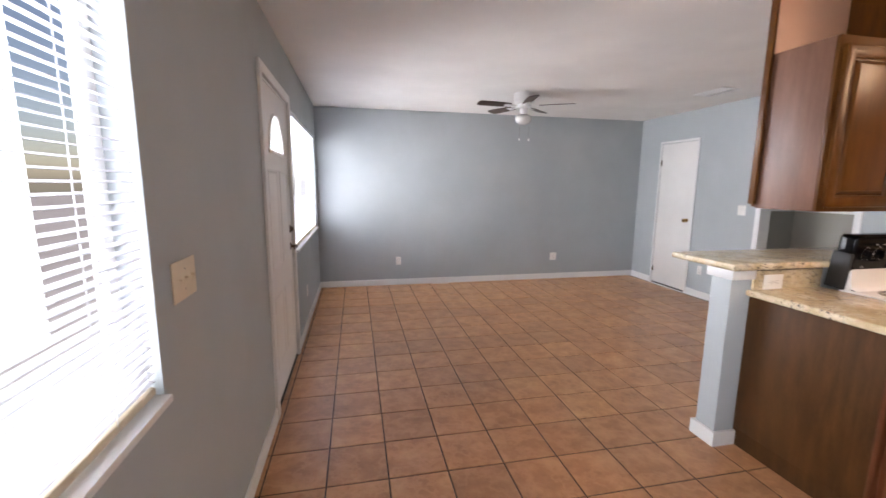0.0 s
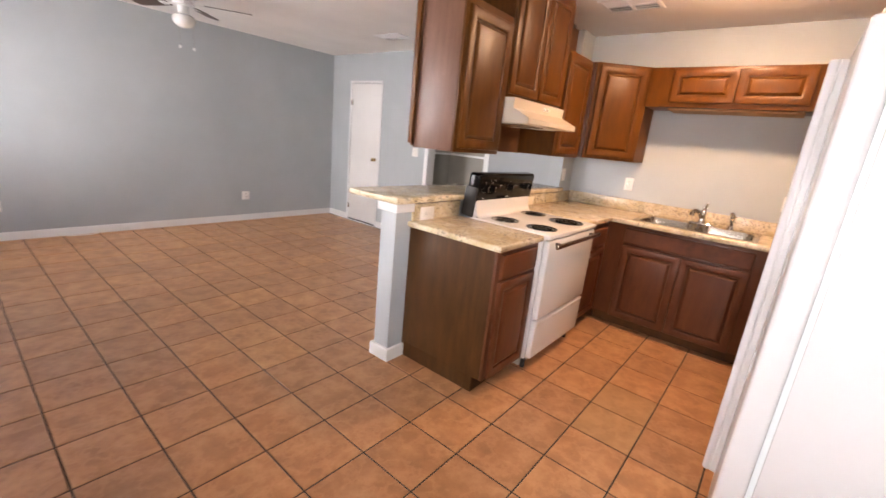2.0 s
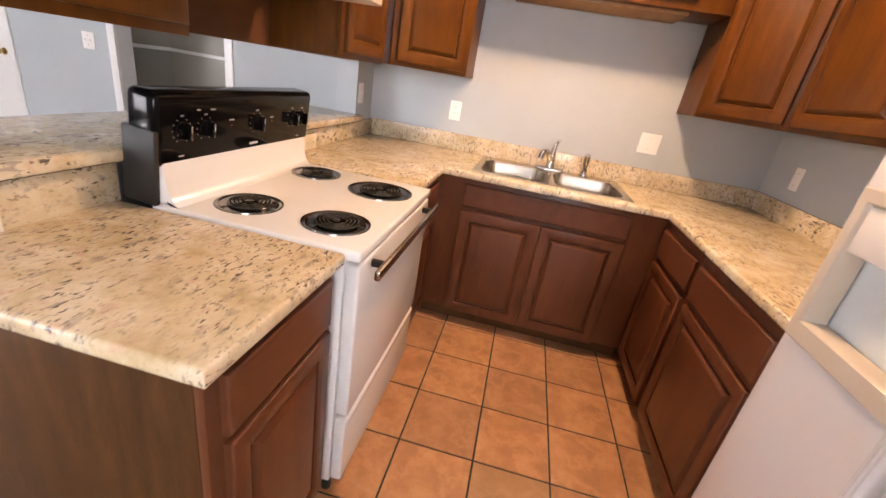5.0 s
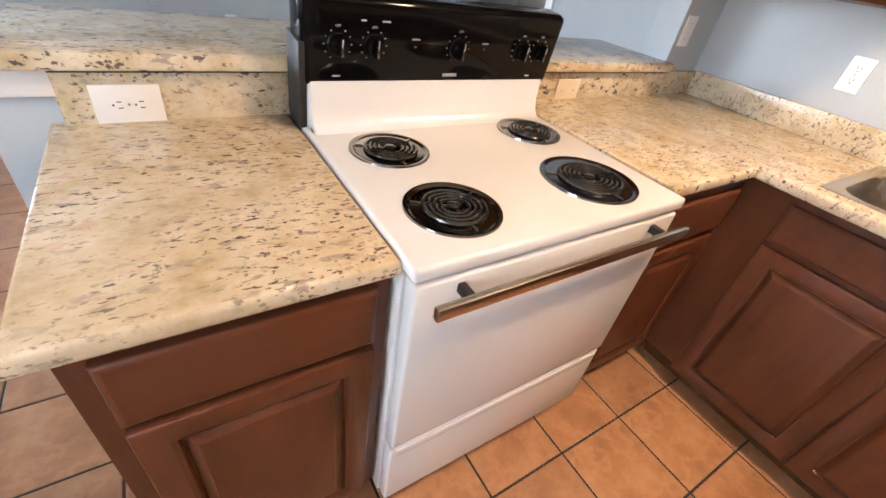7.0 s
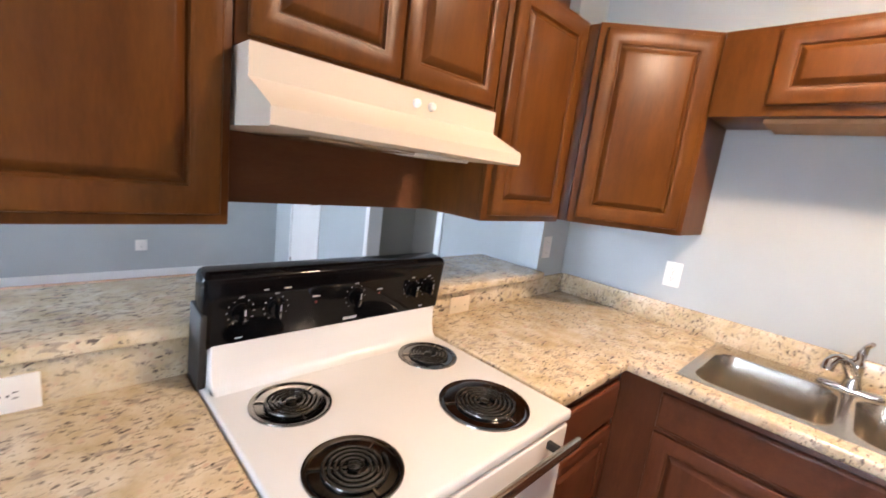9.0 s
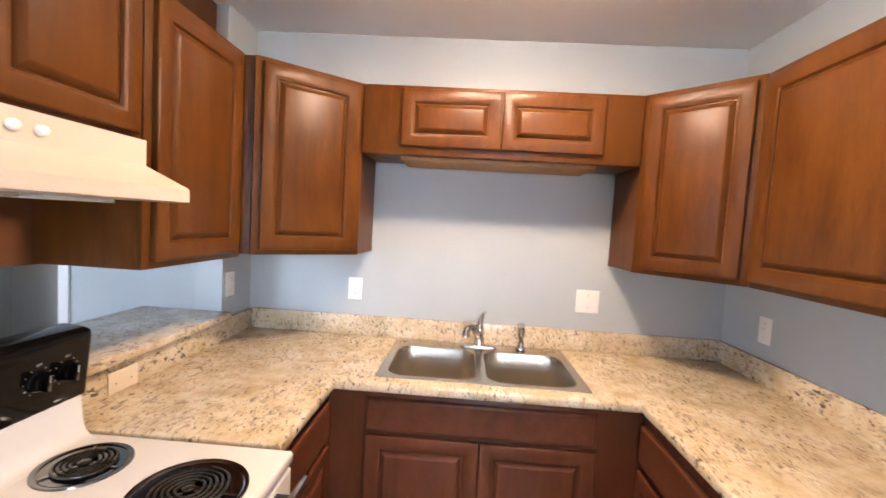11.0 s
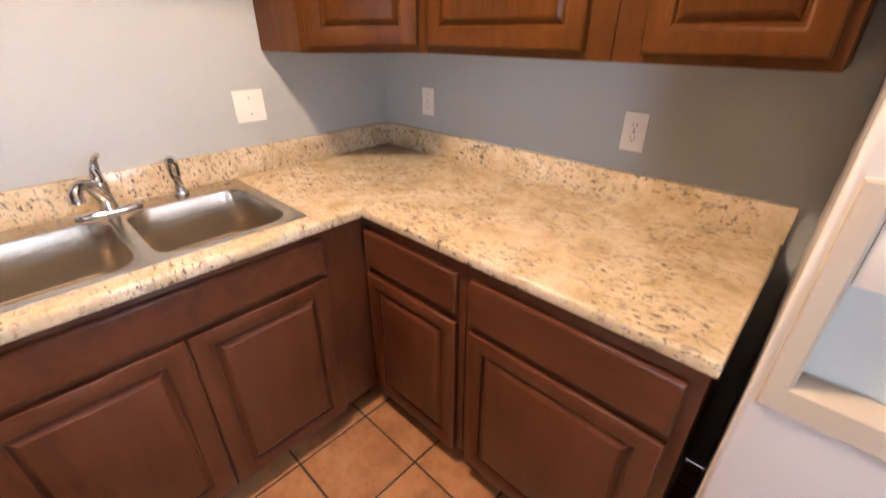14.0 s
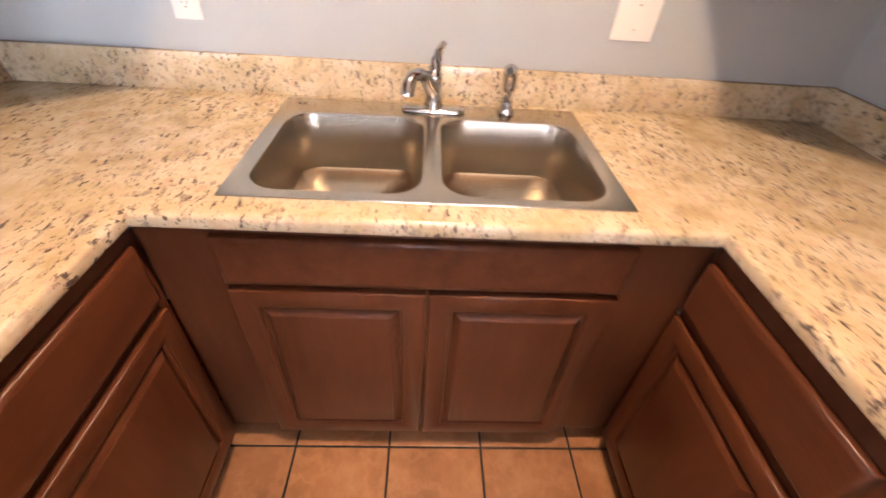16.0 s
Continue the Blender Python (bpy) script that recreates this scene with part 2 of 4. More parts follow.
def rounded(cx, cy, hx, hy, r, z, n=7):
    """A ring of points round a rounded rectangle, level at z."""
    out = []
    for k, (sx, sy) in enumerate(((1, 1), (-1, 1), (-1, -1), (1, -1))):
        for i in range(n):
            a = math.pi / 2 * (k + i / (n - 1))
            out.append(Vector((cx + sx * (hx - r) + r * math.cos(a), cy + sy * (hy - r) + r * math.sin(a), z)))
    return out


def slab(xs, ys, filled, z0, z1, b):
    """A level slab over the filled cells of a grid, its outer edges rounded."""
    bm = bmesh.new()
    vs = {}
    for i in range(len(xs) - 1):
        for j in range(len(ys) - 1):
            if filled(i, j):
                q = []
                for p in ((i, j), (i + 1, j), (i + 1, j + 1), (i, j + 1)):
                    if p not in vs:
                        vs[p] = bm.verts.new((xs[p[0]], ys[p[1]], z0))
                    q.append(vs[p])
                bm.faces.new(q)
    r = bmesh.ops.extrude_face_region(bm, geom=bm.faces[:])
    for v in r["geom"]:
        if isinstance(v, bmesh.types.BMVert):
            v.co.z = z1
    bmesh.ops.recalc_face_normals(bm, faces=bm.faces[:])
    sharp = [e for e in bm.edges if len(e.link_faces) == 2 and e.calc_face_angle() > 1.0 and abs(e.verts[0].co.z - e.verts[1].co.z) < 1e-6]
    bmesh.ops.bevel(bm, geom=sharp, offset=b, segments=3, affect="EDGES", profile=0.5)
    return bm


def smooth(me, angle=40):
    me.polygons.foreach_set("use_smooth", [True] * len(me.polygons))
    me.set_sharp_from_angle(angle=radians(angle))


def base_of(ob):
    return ob.location if ob.parent is None else base_of(ob.parent)


def part(name, bm, material, parent, label=""):
    """One mesh under a thing or a part; the bmesh is in world metres."""
    o = base_of(parent)
    bmesh.ops.translate(bm, vec=(-o[0], -o[1], -o[2]), verts=bm.verts[:])
    me = bpy.data.meshes.new(name)
    bm.to_mesh(me)
    bm.free()
    smooth(me)
    me.materials.append(material)
    ob = new(name, me)
    ob.parent = parent
    if label:
        tagged(ob, label)
    return ob


def thing(name, at, label, category, group="", kind=""):
    ob = new(name)
    ob.empty_display_size = 0.1
    ob.location = at
    return tagged(ob, label, category, group, kind)


def solid(name, bm, material, label, category, group="", kind="", at=(0, 0, 0)):
    """A thing that is one mesh."""
    bmesh.ops.translate(bm, vec=(-at[0], -at[1], -at[2]), verts=bm.verts[:])
    me = bpy.data.meshes.new(name)
    bm.to_mesh(me)
    bm.free()
    smooth(me)
    me.materials.append(material)
    ob = new(name, me)
    ob.location = at
    return tagged(ob, label, category, group, kind)


def put(bm, m):
    bm.transform(m)
    return bm


def T(x, y, z, rz=0):
    return pose(x, y, z, 0, 0, rz)

# ---- setting ----
XL, XR, XK = -0.545, 4.440, 4.40      # left wall, living-room wall, kitchen wall
YB, YF = -0.445, 6.155               # kitchen wall behind, far wall
ZC = 2.475
TH = 0.12

W1 = (-0.25, 1.385, 0.90, 2.06)       # windows: y0, y1, z0, z1
W2 = (3.965, 6.00, 0.885, 2.075)
D1 = (2.826, 3.784, 0.0, 2.085)        # front door opening
D2 = (5.015, 5.675, 0.0, 2.075)        # closet door opening
HALL = (3.12, 4.045, 0.0, 2.09)       # opening to the hall


def wall_x(name, x0, x1, y0, y1, holes, label):
    """A wall along y with openings (y0, y1, z0, z1)."""
    ys = sorted({y0, y1, *[h[0] for h in holes], *[h[1] for h in holes]})
    bms = []
    for a, b in zip(ys, ys[1:]):
        h = [q for q in holes if q[0] <= a and b <= q[1]]
        if not h:
            bms.append(block(x0, x1, a, b, 0, ZC))
        else:
            if h[0][2] > 0.01:
                bms.append(block(x0, x1, a, b, 0, h[0][2]))
            bms.append(block(x0, x1, a, b, h[0][3], ZC))
    bm = join(*bms)
    bmesh.ops.remove_doubles(bm, verts=bm.verts[:], dist=0.0005)
    return solid(name, bm, WALL, label, "wall", kind="structure")


wall_x("wall_west", XL - TH, XL, YB - TH, YF + TH, [W1, D1, W2], "blue-grey painted wall with windows and front door")
wall_x("wall_east", XR, XR + TH, 2.150, YF + TH, [D2, HALL], "blue-grey painted living room wall with a hall opening")
solid("wall_kitchen", block(XK, XK + TH, YB - TH, 2.150, 0, ZC), WALL, "blue-grey painted wall behind the sink", "wall", kind="structure")
solid("wall_south", block(XL, XK, YB - TH, YB, 0, ZC), WALL, "blue-grey painted wall behind counter and fridge", "wall", kind="structure")
solid("wall_north", block(XL, XR, YF, YF + TH, 0, ZC), WALL, "plain blue-grey painted far living room wall", "wall", kind="structure")
solid("wall_stub", block(4.14, XK, 2.020, 2.150, 0, ZC), WALL, "short blue-grey wall return beside the bar", "wall", kind="structure")
solid("ceiling", block(XL - TH, XK + 1.6, YB - TH, YF + TH, ZC, ZC + 0.15), CEIL, "off-white textured painted ceiling", "ceiling", kind="structure")

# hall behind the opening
# the end wall has an unseen opening, added to let daylight into the hall
solid("wall_hall_end", join(block(5.12, 5.22, 3.0, 5.0, 0, ZC), block(5.12, 5.22, 2.3, 2.45, 0, ZC), block(5.12, 5.22, 2.45, 3.0, 0, 0.9), block(5.12, 5.22, 2.45, 3.0, 2.0, ZC)), HALLDIM, "hall end wall, dim light in its taupe, with an added opening", "wall", kind="structure")
solid("wall_hall_north", block(XR + TH, 5.12, 4.20, 4.30, 0, ZC), HALLDIM, "side wall of the hall, dim light in its taupe colour", "wall", kind="structure")
hr = join(block(XR + TH, 5.094, 4.175, 4.199, 1.185, 1.212, 0.003), block(5.094, 5.119, 2.41, 4.199, 1.185, 1.212, 0.003))
solid("trim_hall", hr, TRIM, "pale rail along the hall wall", "rail", kind="structure")
solid("wall_hall_south", block(XR + TH, 5.12, 2.3, 2.40, 0, ZC), HALLDIM, "side wall of the hall, dim light in its taupe colour", "wall", kind="structure")
# one slab in the grout's colour, no tiles laid
solid("floor_hall", block(XR + TH + 0.001, 5.12, 2.40, 4.20, -0.10, -0.001), GROUT, "plain hall floor in the dark grout colour", "floor", kind="structure")
solid("wall_closet", join(block(XR + TH, 4.62, 4.9, 5.75, 0, ZC)), WALL, "closed wall behind the closet door", "wall", kind="structure")

# half wall under the bar, with a capped end post
half = thing("half_wall", (3.0, 2.03, 0), "grey painted half wall carrying the raised bar", "half wall", kind="structure")
part("core", block(1.945, 4.138, 2.022, 2.150, 0, 1.026, 0.002), WALL, half)
part("cap_trim", block(1.925, 2.078, 1.999, 2.170, 0.972, 1.026, 0.004), TRIM, half, "white moulding under the bar")


def board(bm_list, name="baseboard", label="white painted baseboard"):
    return solid(name, join(*bm_list), TRIM, label, "baseboard", kind="structure")


def base_run(x0, x1, y0, y1):
    """A baseboard block with an eased upper edge."""
    bm = block(x0, x1, y0, y1, 0, 0.085)
    top = [e for e in bm.edges if all(v.co.z > 0.08 for v in e.verts)]
    bmesh.ops.bevel(bm, geom=top, offset=0.006, segments=2, affect="EDGES", profile=0.5)
    return bm


board([base_run(XL, XR, YF - 0.014, YF)])
board([base_run(XL, XL + 0.014, YB + 0.014, D1[0] - 0.07)])
board([base_run(XL, XL + 0.014, D1[1] + 0.07, YF - 0.014)])
board([base_run(XR - 0.014, XR, D2[1] + 0.035, YF - 0.014)])
board([base_run(XR - 0.014, XR, HALL[1] + 0.065, D2[0] - 0.035)])
board([base_run(XR - 0.014, XR, 2.168, HALL[0] - 0.05)])
board([base_run(XL + 0.014, 1.70, YB, YB + 0.014)])
board([base_run(1.924, 1.945, 2.001, 2.168), base_run(1.945, 2.078, 2.001, 2.022), base_run(1.945, 4.14, 2.150, 2.168)], "baseboard", "white baseboard wrapped round the half wall")


# ---- windows and doors ----


def window(name, y0, y1, z0, z1, label):
    w = thing(name, (XL, (y0 + y1) / 2, z0), label, "window", kind="structure")
    xo, xi = XL - 0.105, XL - 0.075
    part("window_frame", join(block(xo, xi, y0, y0 + 0.045, z0, z1, 0.003), block(xo, xi, y1 - 0.045, y1, z0, z1, 0.003),
                              block(xo, xi, y0 + 0.045, y1 - 0.045, z0, z0 + 0.045, 0.003), block(xo, xi, y0 + 0.045, y1 - 0.045, z1 - 0.045, z1, 0.003)), TRIM, w)
    mid = (y0 + y1) / 2
    part("mullion", block(xo - 0.004, xi + 0.006, mid - 0.025, mid + 0.025, z0 + 0.045, z1 - 0.045, 0.003), TRIM, w)
    for a, b in ((y0 + 0.045, mid - 0.025), (mid + 0.025, y1 - 0.045)):
        p = part("pane", block(xo + 0.013, xo + 0.017, a, b, z0 + 0.045, z1 - 0.045), GLASS, w)
        p.visible_shadow = False
    part("window_sill", block(XL - 0.075, XL + 0.022, y0 - 0.0, y1 + 0.0, z0 - 0.018, z0 + 0.004, 0.004), TRIM, w, "white painted sill")
    return w


window("window_1", *W1, "white framed window behind closed white blinds")
window("window_2", *W2, "white framed living room window behind white blinds")


def blind(y0, y1, z0, z1, tilt, label):
    """Venetian blind: head rail, slats one by one, ladder cords, bottom rail."""
    b = thing("window_blind", (XL - 0.03, (y0 + y1) / 2, z0), label, "blind", "window blinds")
    xc = XL - 0.024
    part("head_rail", block(xc - 0.02, xc + 0.02, y0 + 0.012, y1 - 0.012, z1 - 0.04, z1 - 0.004, 0.004), SLAT, b)
    part("bottom_rail", block(xc - 0.013, xc + 0.013, y0 + 0.014, y1 - 0.014, z0 + 0.012, z0 + 0.034, 0.005), IVORY, b, "cream bottom rail")
    n = int((z1 - z0 - 0.085) / 0.0235)
    hw, t = 0.0125, 0.0009
    prof = [(-hw, -0.002), (-hw * 0.5, 0.0), (0, 0.0008), (hw * 0.5, 0.0), (hw, -0.002)]
    ring = [(x, z + t) for x, z in prof] + [(x, z) for x, z in reversed(prof)]
    c, s = math.cos(radians(tilt)), math.sin(radians(tilt))
    ring = [(x * c - z * s, x * s + z * c) for x, z in ring]
    bm = loft([[Vector((x, y, z)) for x, z in ring] for y in (-(y1 - y0) / 2 + 0.014, (y1 - y0) / 2 - 0.014)], True, True)
    me = bpy.data.meshes.new("slat")
    bm.to_mesh(me)
    bm.free()
    smooth(me, 30)
    me.materials.append(SLAT)
    for i in range(n):
        o = new("slat", me)
        o.parent = b
        o.location = (0.006, 0, 0.05 + i * 0.0235)
    for k in (0.12, 0.5, 0.88):
        y = y0 + (y1 - y0) * k
        part("ladder_cord", join(tube([(xc + 0.014, y, z0 + 0.03), (xc + 0.014, y, z1 - 0.03)], 0.0009, 5),
                                 tube([(xc - 0.014, y, z0 + 0.03), (xc - 0.014, y, z1 - 0.03)], 0.0009, 5)), SLAT, b)
    return b


blind(*W1, -8, "white slatted blind with cream bottom rail, half open")
blind(*W2, 2, "white slatted blind lowered over the living room window")


def casing_x(parent, x0, x1, y0, y1, z1, w):
    part("casing", join(block(x0, x1, y0 - w, y0, 0, z1 + w, 0.004), block(x0, x1, y1, y1 + w, 0, z1 + w, 0.004),
                        block(x0, x1, y0, y1, z1, z1 + w, 0.004)), TRIM, parent)


def recessed(y0, y1, z0, z1, xf, d):
    """A moulded panel pressed into a door that faces +x."""
    rings = []
    for ins, dep in ((0.0, 0.0008), (0.005, 0.008), (0.012, 0.009), (0.022, 0.0012), (0.034, 0.0012), (0.055, 0.006), (0.06, 0.0065)):
        rings.append([Vector((xf + dep * d, y, z)) for y, z in ((y0 + ins, z0 + ins), (y1 - ins, z0 + ins), (y1 - ins, z1 - ins), (y0 + ins, z1 - ins))])
    return loft(rings, False, True)


def front_door():
    y0, y1, z1 = D1[0] + 0.015, D1[1] - 0.015, D1[3] - 0.015
    d = thing("door_1", (XL, (y0 + y1) / 2, 0), "white panelled front door with arched fan light, shut", "door", kind="structure")
    casing_x(d, XL - 0.002, XL + 0.018, D1[0], D1[1], D1[3], 0.062)
    part("jamb", join(block(XL - TH, XL - 0.003, D1[0], y0, 0, D1[3]), block(XL - TH, XL - 0.003, y1, D1[1], 0, D1[3]), block(XL - TH, XL - 0.003, y0, y1, z1, D1[3])), TRIM, d)
    xf, xb = XL - 0.010, XL - 0.054
    cy, cz, r = (y0 + y1) / 2, 1.665, 0.255
    arch = [(cy + r * math.cos(math.pi * i / 24), cz + r * math.sin(math.pi * i / 24)) for i in range(25)]
    arch += [(cy - r + 2 * r * i / 12, cz) for i in range(1, 12)]
    zt, zb = z1, 1.60

    def out(p):
        dy, dz = p[0] - cy, p[1] - (cz + 0.08)
        k = min(((y1 - cy) / abs(dy)) if abs(dy) > 1e-6 else 9, ((zt - cz - 0.08) / dz) if dz > 1e-6 else (((cz + 0.08 - zb) / -dz) if dz < -1e-6 else 9))
        return (cy + dy * k, cz + 0.08 + dz * k)

    rim = [out(p) for p in arch]
    rings = [[Vector((x, y, z)) for y, z in q] for x, q in ((xb, rim), (xf, rim), (xf, arch), (xb, arch), (xb, rim))]
    leaf = part("leaf", join(loft(rings), block(xb, xf, y0, y1, 0.012, zb), block(xb + 0.004, xf - 0.003, y0, y0 + 0.09, zt - 0.09, zt), block(xb + 0.004, xf - 0.003, y1 - 0.09, y1, zt - 0.09, zt)), DOORWHITE, d)
    # corner fillers where the arched ring leaves the rectangle
    g = part("fan_light", loft([[Vector((xb + 0.018, y, z)) for y, z in arch], [Vector((xb + 0.022, y, z)) for y, z in arch]], True, True), GLASS, d)
    g.visible_shadow = False
    bars = [tube([(xf - 0.012, cy + r * f * math.cos(a), cz + r * f * math.sin(a)) for f in (0.32, 0.98)], 0.006, 6) for a in (radians(36), radians(72), radians(108), radians(144))]
    bars.append(tube([(xf - 0.012, cy + 0.32 * r * math.cos(math.pi * i / 12), cz + 0.32 * r * math.sin(math.pi * i / 12)) for i in range(13)], 0.006, 6))
    part("glazing_bar", join(*bars), TRIM, g)
    part("fan_light_frame", tube([(xf, y, z) for y, z in arch] + [(xf, *arch[0])], 0.013, 8), DOORWHITE, d)
    w = (y1 - y0 - 0.30) / 2
    for a in (y0 + 0.11, y0 + 0.19 + w):
        for za, zc in ((0.24, 0.72), (0.90, 1.55)):
            part("door_panel", recessed(a, a + w, za, zc, xf, 1), DOORWHITE, d)
    yk = y1 - 0.065
    part("handle", join(turned([(0.031, 0), (0.031, 0.006), (0.012, 0.010), (0.011, 0.045), (0.014, 0.048), (0.012, 0.056)], (xf, yk, 0.96), 0),
                        tube([(xf + 0.048, yk, 0.96), (xf + 0.05, yk - 0.05, 0.962), (xf + 0.046, yk - 0.105, 0.955)], [0.010, 0.008, 0.007], 8)), BRONZE, d, "dark bronze lever handle")
    part("deadbolt", join(turned([(0.033, 0), (0.033, 0.008), (0.026, 0.014), (0.0, 0.015)], (xf, yk, 1.10), 0), block(xf + 0.012, xf + 0.03, yk - 0.005, yk + 0.005, 1.085, 1.115, 0.002)), BRONZE, d, "dark bronze deadbolt")
    for z in (0.25, 1.05, 1.86):
        part("hinge", join(block(xf - 0.002, xf + 0.003, y0 - 0.004, y0 + 0.028, z - 0.045, z + 0.045), turned([(0.006, -0.048), (0.006, 0.048)], (xf + 0.006, y0 - 0.004, z), 2, 10)), BRONZE, d)
    # added to keep daylight from leaking in below the leaf
    part("threshold", block(XL - TH, XL - 0.0005, D1[0], D1[1], -0.10, 0.0005), BRONZE, d, "dark metal threshold")
    part("sweep", block(xf - 0.03, xf + 0.006, y0, y1, 0.0, 0.016), BLACKMATT, d, "black rubber door sweep")
    return leaf


front_door()


def closet_door():
    y0, y1, z1 = D2[0] + 0.006, D2[1] - 0.006, D2[3] - 0.006
    d = thing("door_2", (XR, (y0 + y1) / 2, 0), "plain white flush door with brass knob, shut", "door", kind="structure")
    casing_x(d, XR - 0.014, XR + 0.002, D2[0], D2[1], D2[3], 0.03)
    part("leaf", block(XR - 0.004, XR + 0.036, y0, y1, 0.022, z1, 0.002), DOORWHITE, d)
    part("knob", turned([(0.026, 0), (0.026, -0.006), (0.010, -0.010), (0.010, -0.03), (0.024, -0.038), (0.027, -0.05), (0.02, -0.062), (0.0, -0.064)], (XR - 0.004, y0 + 0.065, 1.0), 0), BRASS, d, "brass knob")
    for z in (0.22, 1.80):
        part("hinge", join(block(XR - 0.008, XR - 0.003, y1 - 0.02, y1 + 0.012, z - 0.04, z + 0.04), turned([(0.005, -0.042), (0.005, 0.042)], (XR - 0.009, y1 + 0.002, z), 2, 10)), STEEL, d)
    # black strip stands in for the shade in the gap below the leaf
    part("sweep", block(XR - 0.001, XR + 0.03, y0, y1, 0.0, 0.022), BLACKMATT, d, "black strip in place of the shaded gap under the door")


closet_door()

h = thing("hall_opening", (XR, (HALL[0] + HALL[1]) / 2, 0), "white cased opening leading to a dim hall", "door frame", kind="structure")
casing_x(h, XR - 0.016, XR + 0.001, HALL[0] + 0.014, HALL[1] - 0.014, HALL[3] - 0.014, 0.062)
part("jamb", join(block(XR + 0.002, XR + TH + 0.01, HALL[0], HALL[0] + 0.014, 0, HALL[3]), block(XR + 0.002, XR + TH + 0.01, HALL[1] - 0.014, HALL[1], 0, HALL[3]),
                  block(XR + 0.002, XR + TH + 0.01, HALL[0] + 0.014, HALL[1] - 0.014, HALL[3] - 0.014, HALL[3])), TRIM, h)

# ---- kitchen cabinets ----


def rect_ring(w, h, ins, y):
    return [Vector((ins, y, ins)), Vector((w - ins, y, ins)), Vector((w - ins, y, h - ins)), Vector((ins, y, h - ins))]


def raised_door(parent, m, w, h, t=0.02, stile=0.056):
    """A raised-panel door: moulded frame, and the raised field as its sub-part. Front at local y = -t."""
    rings = [rect_ring(w, h, i, y) for i, y in ((0.0, 0.0), (0.0, -t + 0.006), (0.002, -t + 0.002), (0.006, -t), (stile - 0.012, -t), (stile - 0.008, -t + 0.003), (stile - 0.002, -t + 0.004), (stile + 0.002, -t + 0.011))]
    d = part("door", put(loft(rings, True, False), m), FRONT, parent)
    k = min(w, h) * 0.5 - stile
    b = min(0.027, k * 0.6)
    rings = [rect_ring(w, h, stile + i, y) for i, y in ((0.0, -t + 0.0125), (0.006, -t + 0.012), (0.008, -t + 0.009), (b - 0.006, -t + 0.001), (b - 0.003, -t - 0.0012), (b, -t - 0.002))]
    part("raised_panel", put(loft(rings, False, True), m), FRONT, d)
    return d


def slab_front(parent, m, w, h, name="drawer_front", t=0.02):
    rings = [rect_ring(w, h, i, y) for i, y in ((0.0, 0.0), (0.0, -t + 0.008), (0.003, -t + 0.003), (0.010, -t), (0.012, -t))]
    return part(name, put(loft(rings, True, True), m), FRONT_LEVEL, parent)


def cabinet(name, m, w, h, d, fronts, label, group, toe=0.0, end_mat=None, hollow=False, outline=None):
    """A cabinet unit in local metres: face frame in the plane y = 0, body behind it, fronts laid on it (kind, x, z, w, h)."""
    c = thing(name, m.translation, label, "cabinet", group)
    if outline:
        ring = [Vector((x, y, 0)) for x, y in outline]
        part("body", put(loft([ring, [p + Vector((0, 0, h)) for p in ring]], True, True), m), end_mat or FRONT, c)
    elif hollow:
        part("body", put(join(block(0, 0.018, 0.019, d, toe, h, 0.001), block(w - 0.018, w, 0.019, d, toe, h, 0.001), block(0.018, w - 0.018, 0.019, d, toe, toe + 0.018),
                              block(0.018, w - 0.018, d - 0.01, d, toe + 0.018, h), block(0.001, w - 0.001, 0.075, d, 0, toe)), m), FRONT, c)
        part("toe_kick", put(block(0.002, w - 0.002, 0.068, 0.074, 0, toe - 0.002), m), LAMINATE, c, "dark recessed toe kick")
    elif toe:
        part("body", put(join(block(0, w, 0.019, d, toe, h, 0.001), block(0.001, w - 0.001, 0.075, d, 0, toe)), m), end_mat or FRONT, c)
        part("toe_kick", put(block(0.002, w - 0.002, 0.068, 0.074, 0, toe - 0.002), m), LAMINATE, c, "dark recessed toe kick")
    else:
        part("body", put(block(0, w, 0.019, d, 0, h, 0.001), m), end_mat or FRONT, c)
    part("face_frame", put(block(0.0005, w - 0.0005, 0.0, 0.0185, toe, h - 0.0005, 0.0015), m), FRONT, c)
    for kind, x, z, fw, fh in fronts:
        mm = m @ T(x, -0.001, z)
        if kind == "door":
            raised_door(c, mm, fw, fh)
        else:
            slab_front(c, mm, fw, fh, "drawer_front" if kind == "drawer" else "false_front")
    return c


# the base units use the wall units' wood with cooler light in its colour
FRONT, FRONT_LEVEL = WOOD_COOL, WOODH_COOL
LOW = "base cabinets"
HIGH = "wall cabinets"
TOP = 0.889
YP = 1.376          # face of the peninsula's base cabinets
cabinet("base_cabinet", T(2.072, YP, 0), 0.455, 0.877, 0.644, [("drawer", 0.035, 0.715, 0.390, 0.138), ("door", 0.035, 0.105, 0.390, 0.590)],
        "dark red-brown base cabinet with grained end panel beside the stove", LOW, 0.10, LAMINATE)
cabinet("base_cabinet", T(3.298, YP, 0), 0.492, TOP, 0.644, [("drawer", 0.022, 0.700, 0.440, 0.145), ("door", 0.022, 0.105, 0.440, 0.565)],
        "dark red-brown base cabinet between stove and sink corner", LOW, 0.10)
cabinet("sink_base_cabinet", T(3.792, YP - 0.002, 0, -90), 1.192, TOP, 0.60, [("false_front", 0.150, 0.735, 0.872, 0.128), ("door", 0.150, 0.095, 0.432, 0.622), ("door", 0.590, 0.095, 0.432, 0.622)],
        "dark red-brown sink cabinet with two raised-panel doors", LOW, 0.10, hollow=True)
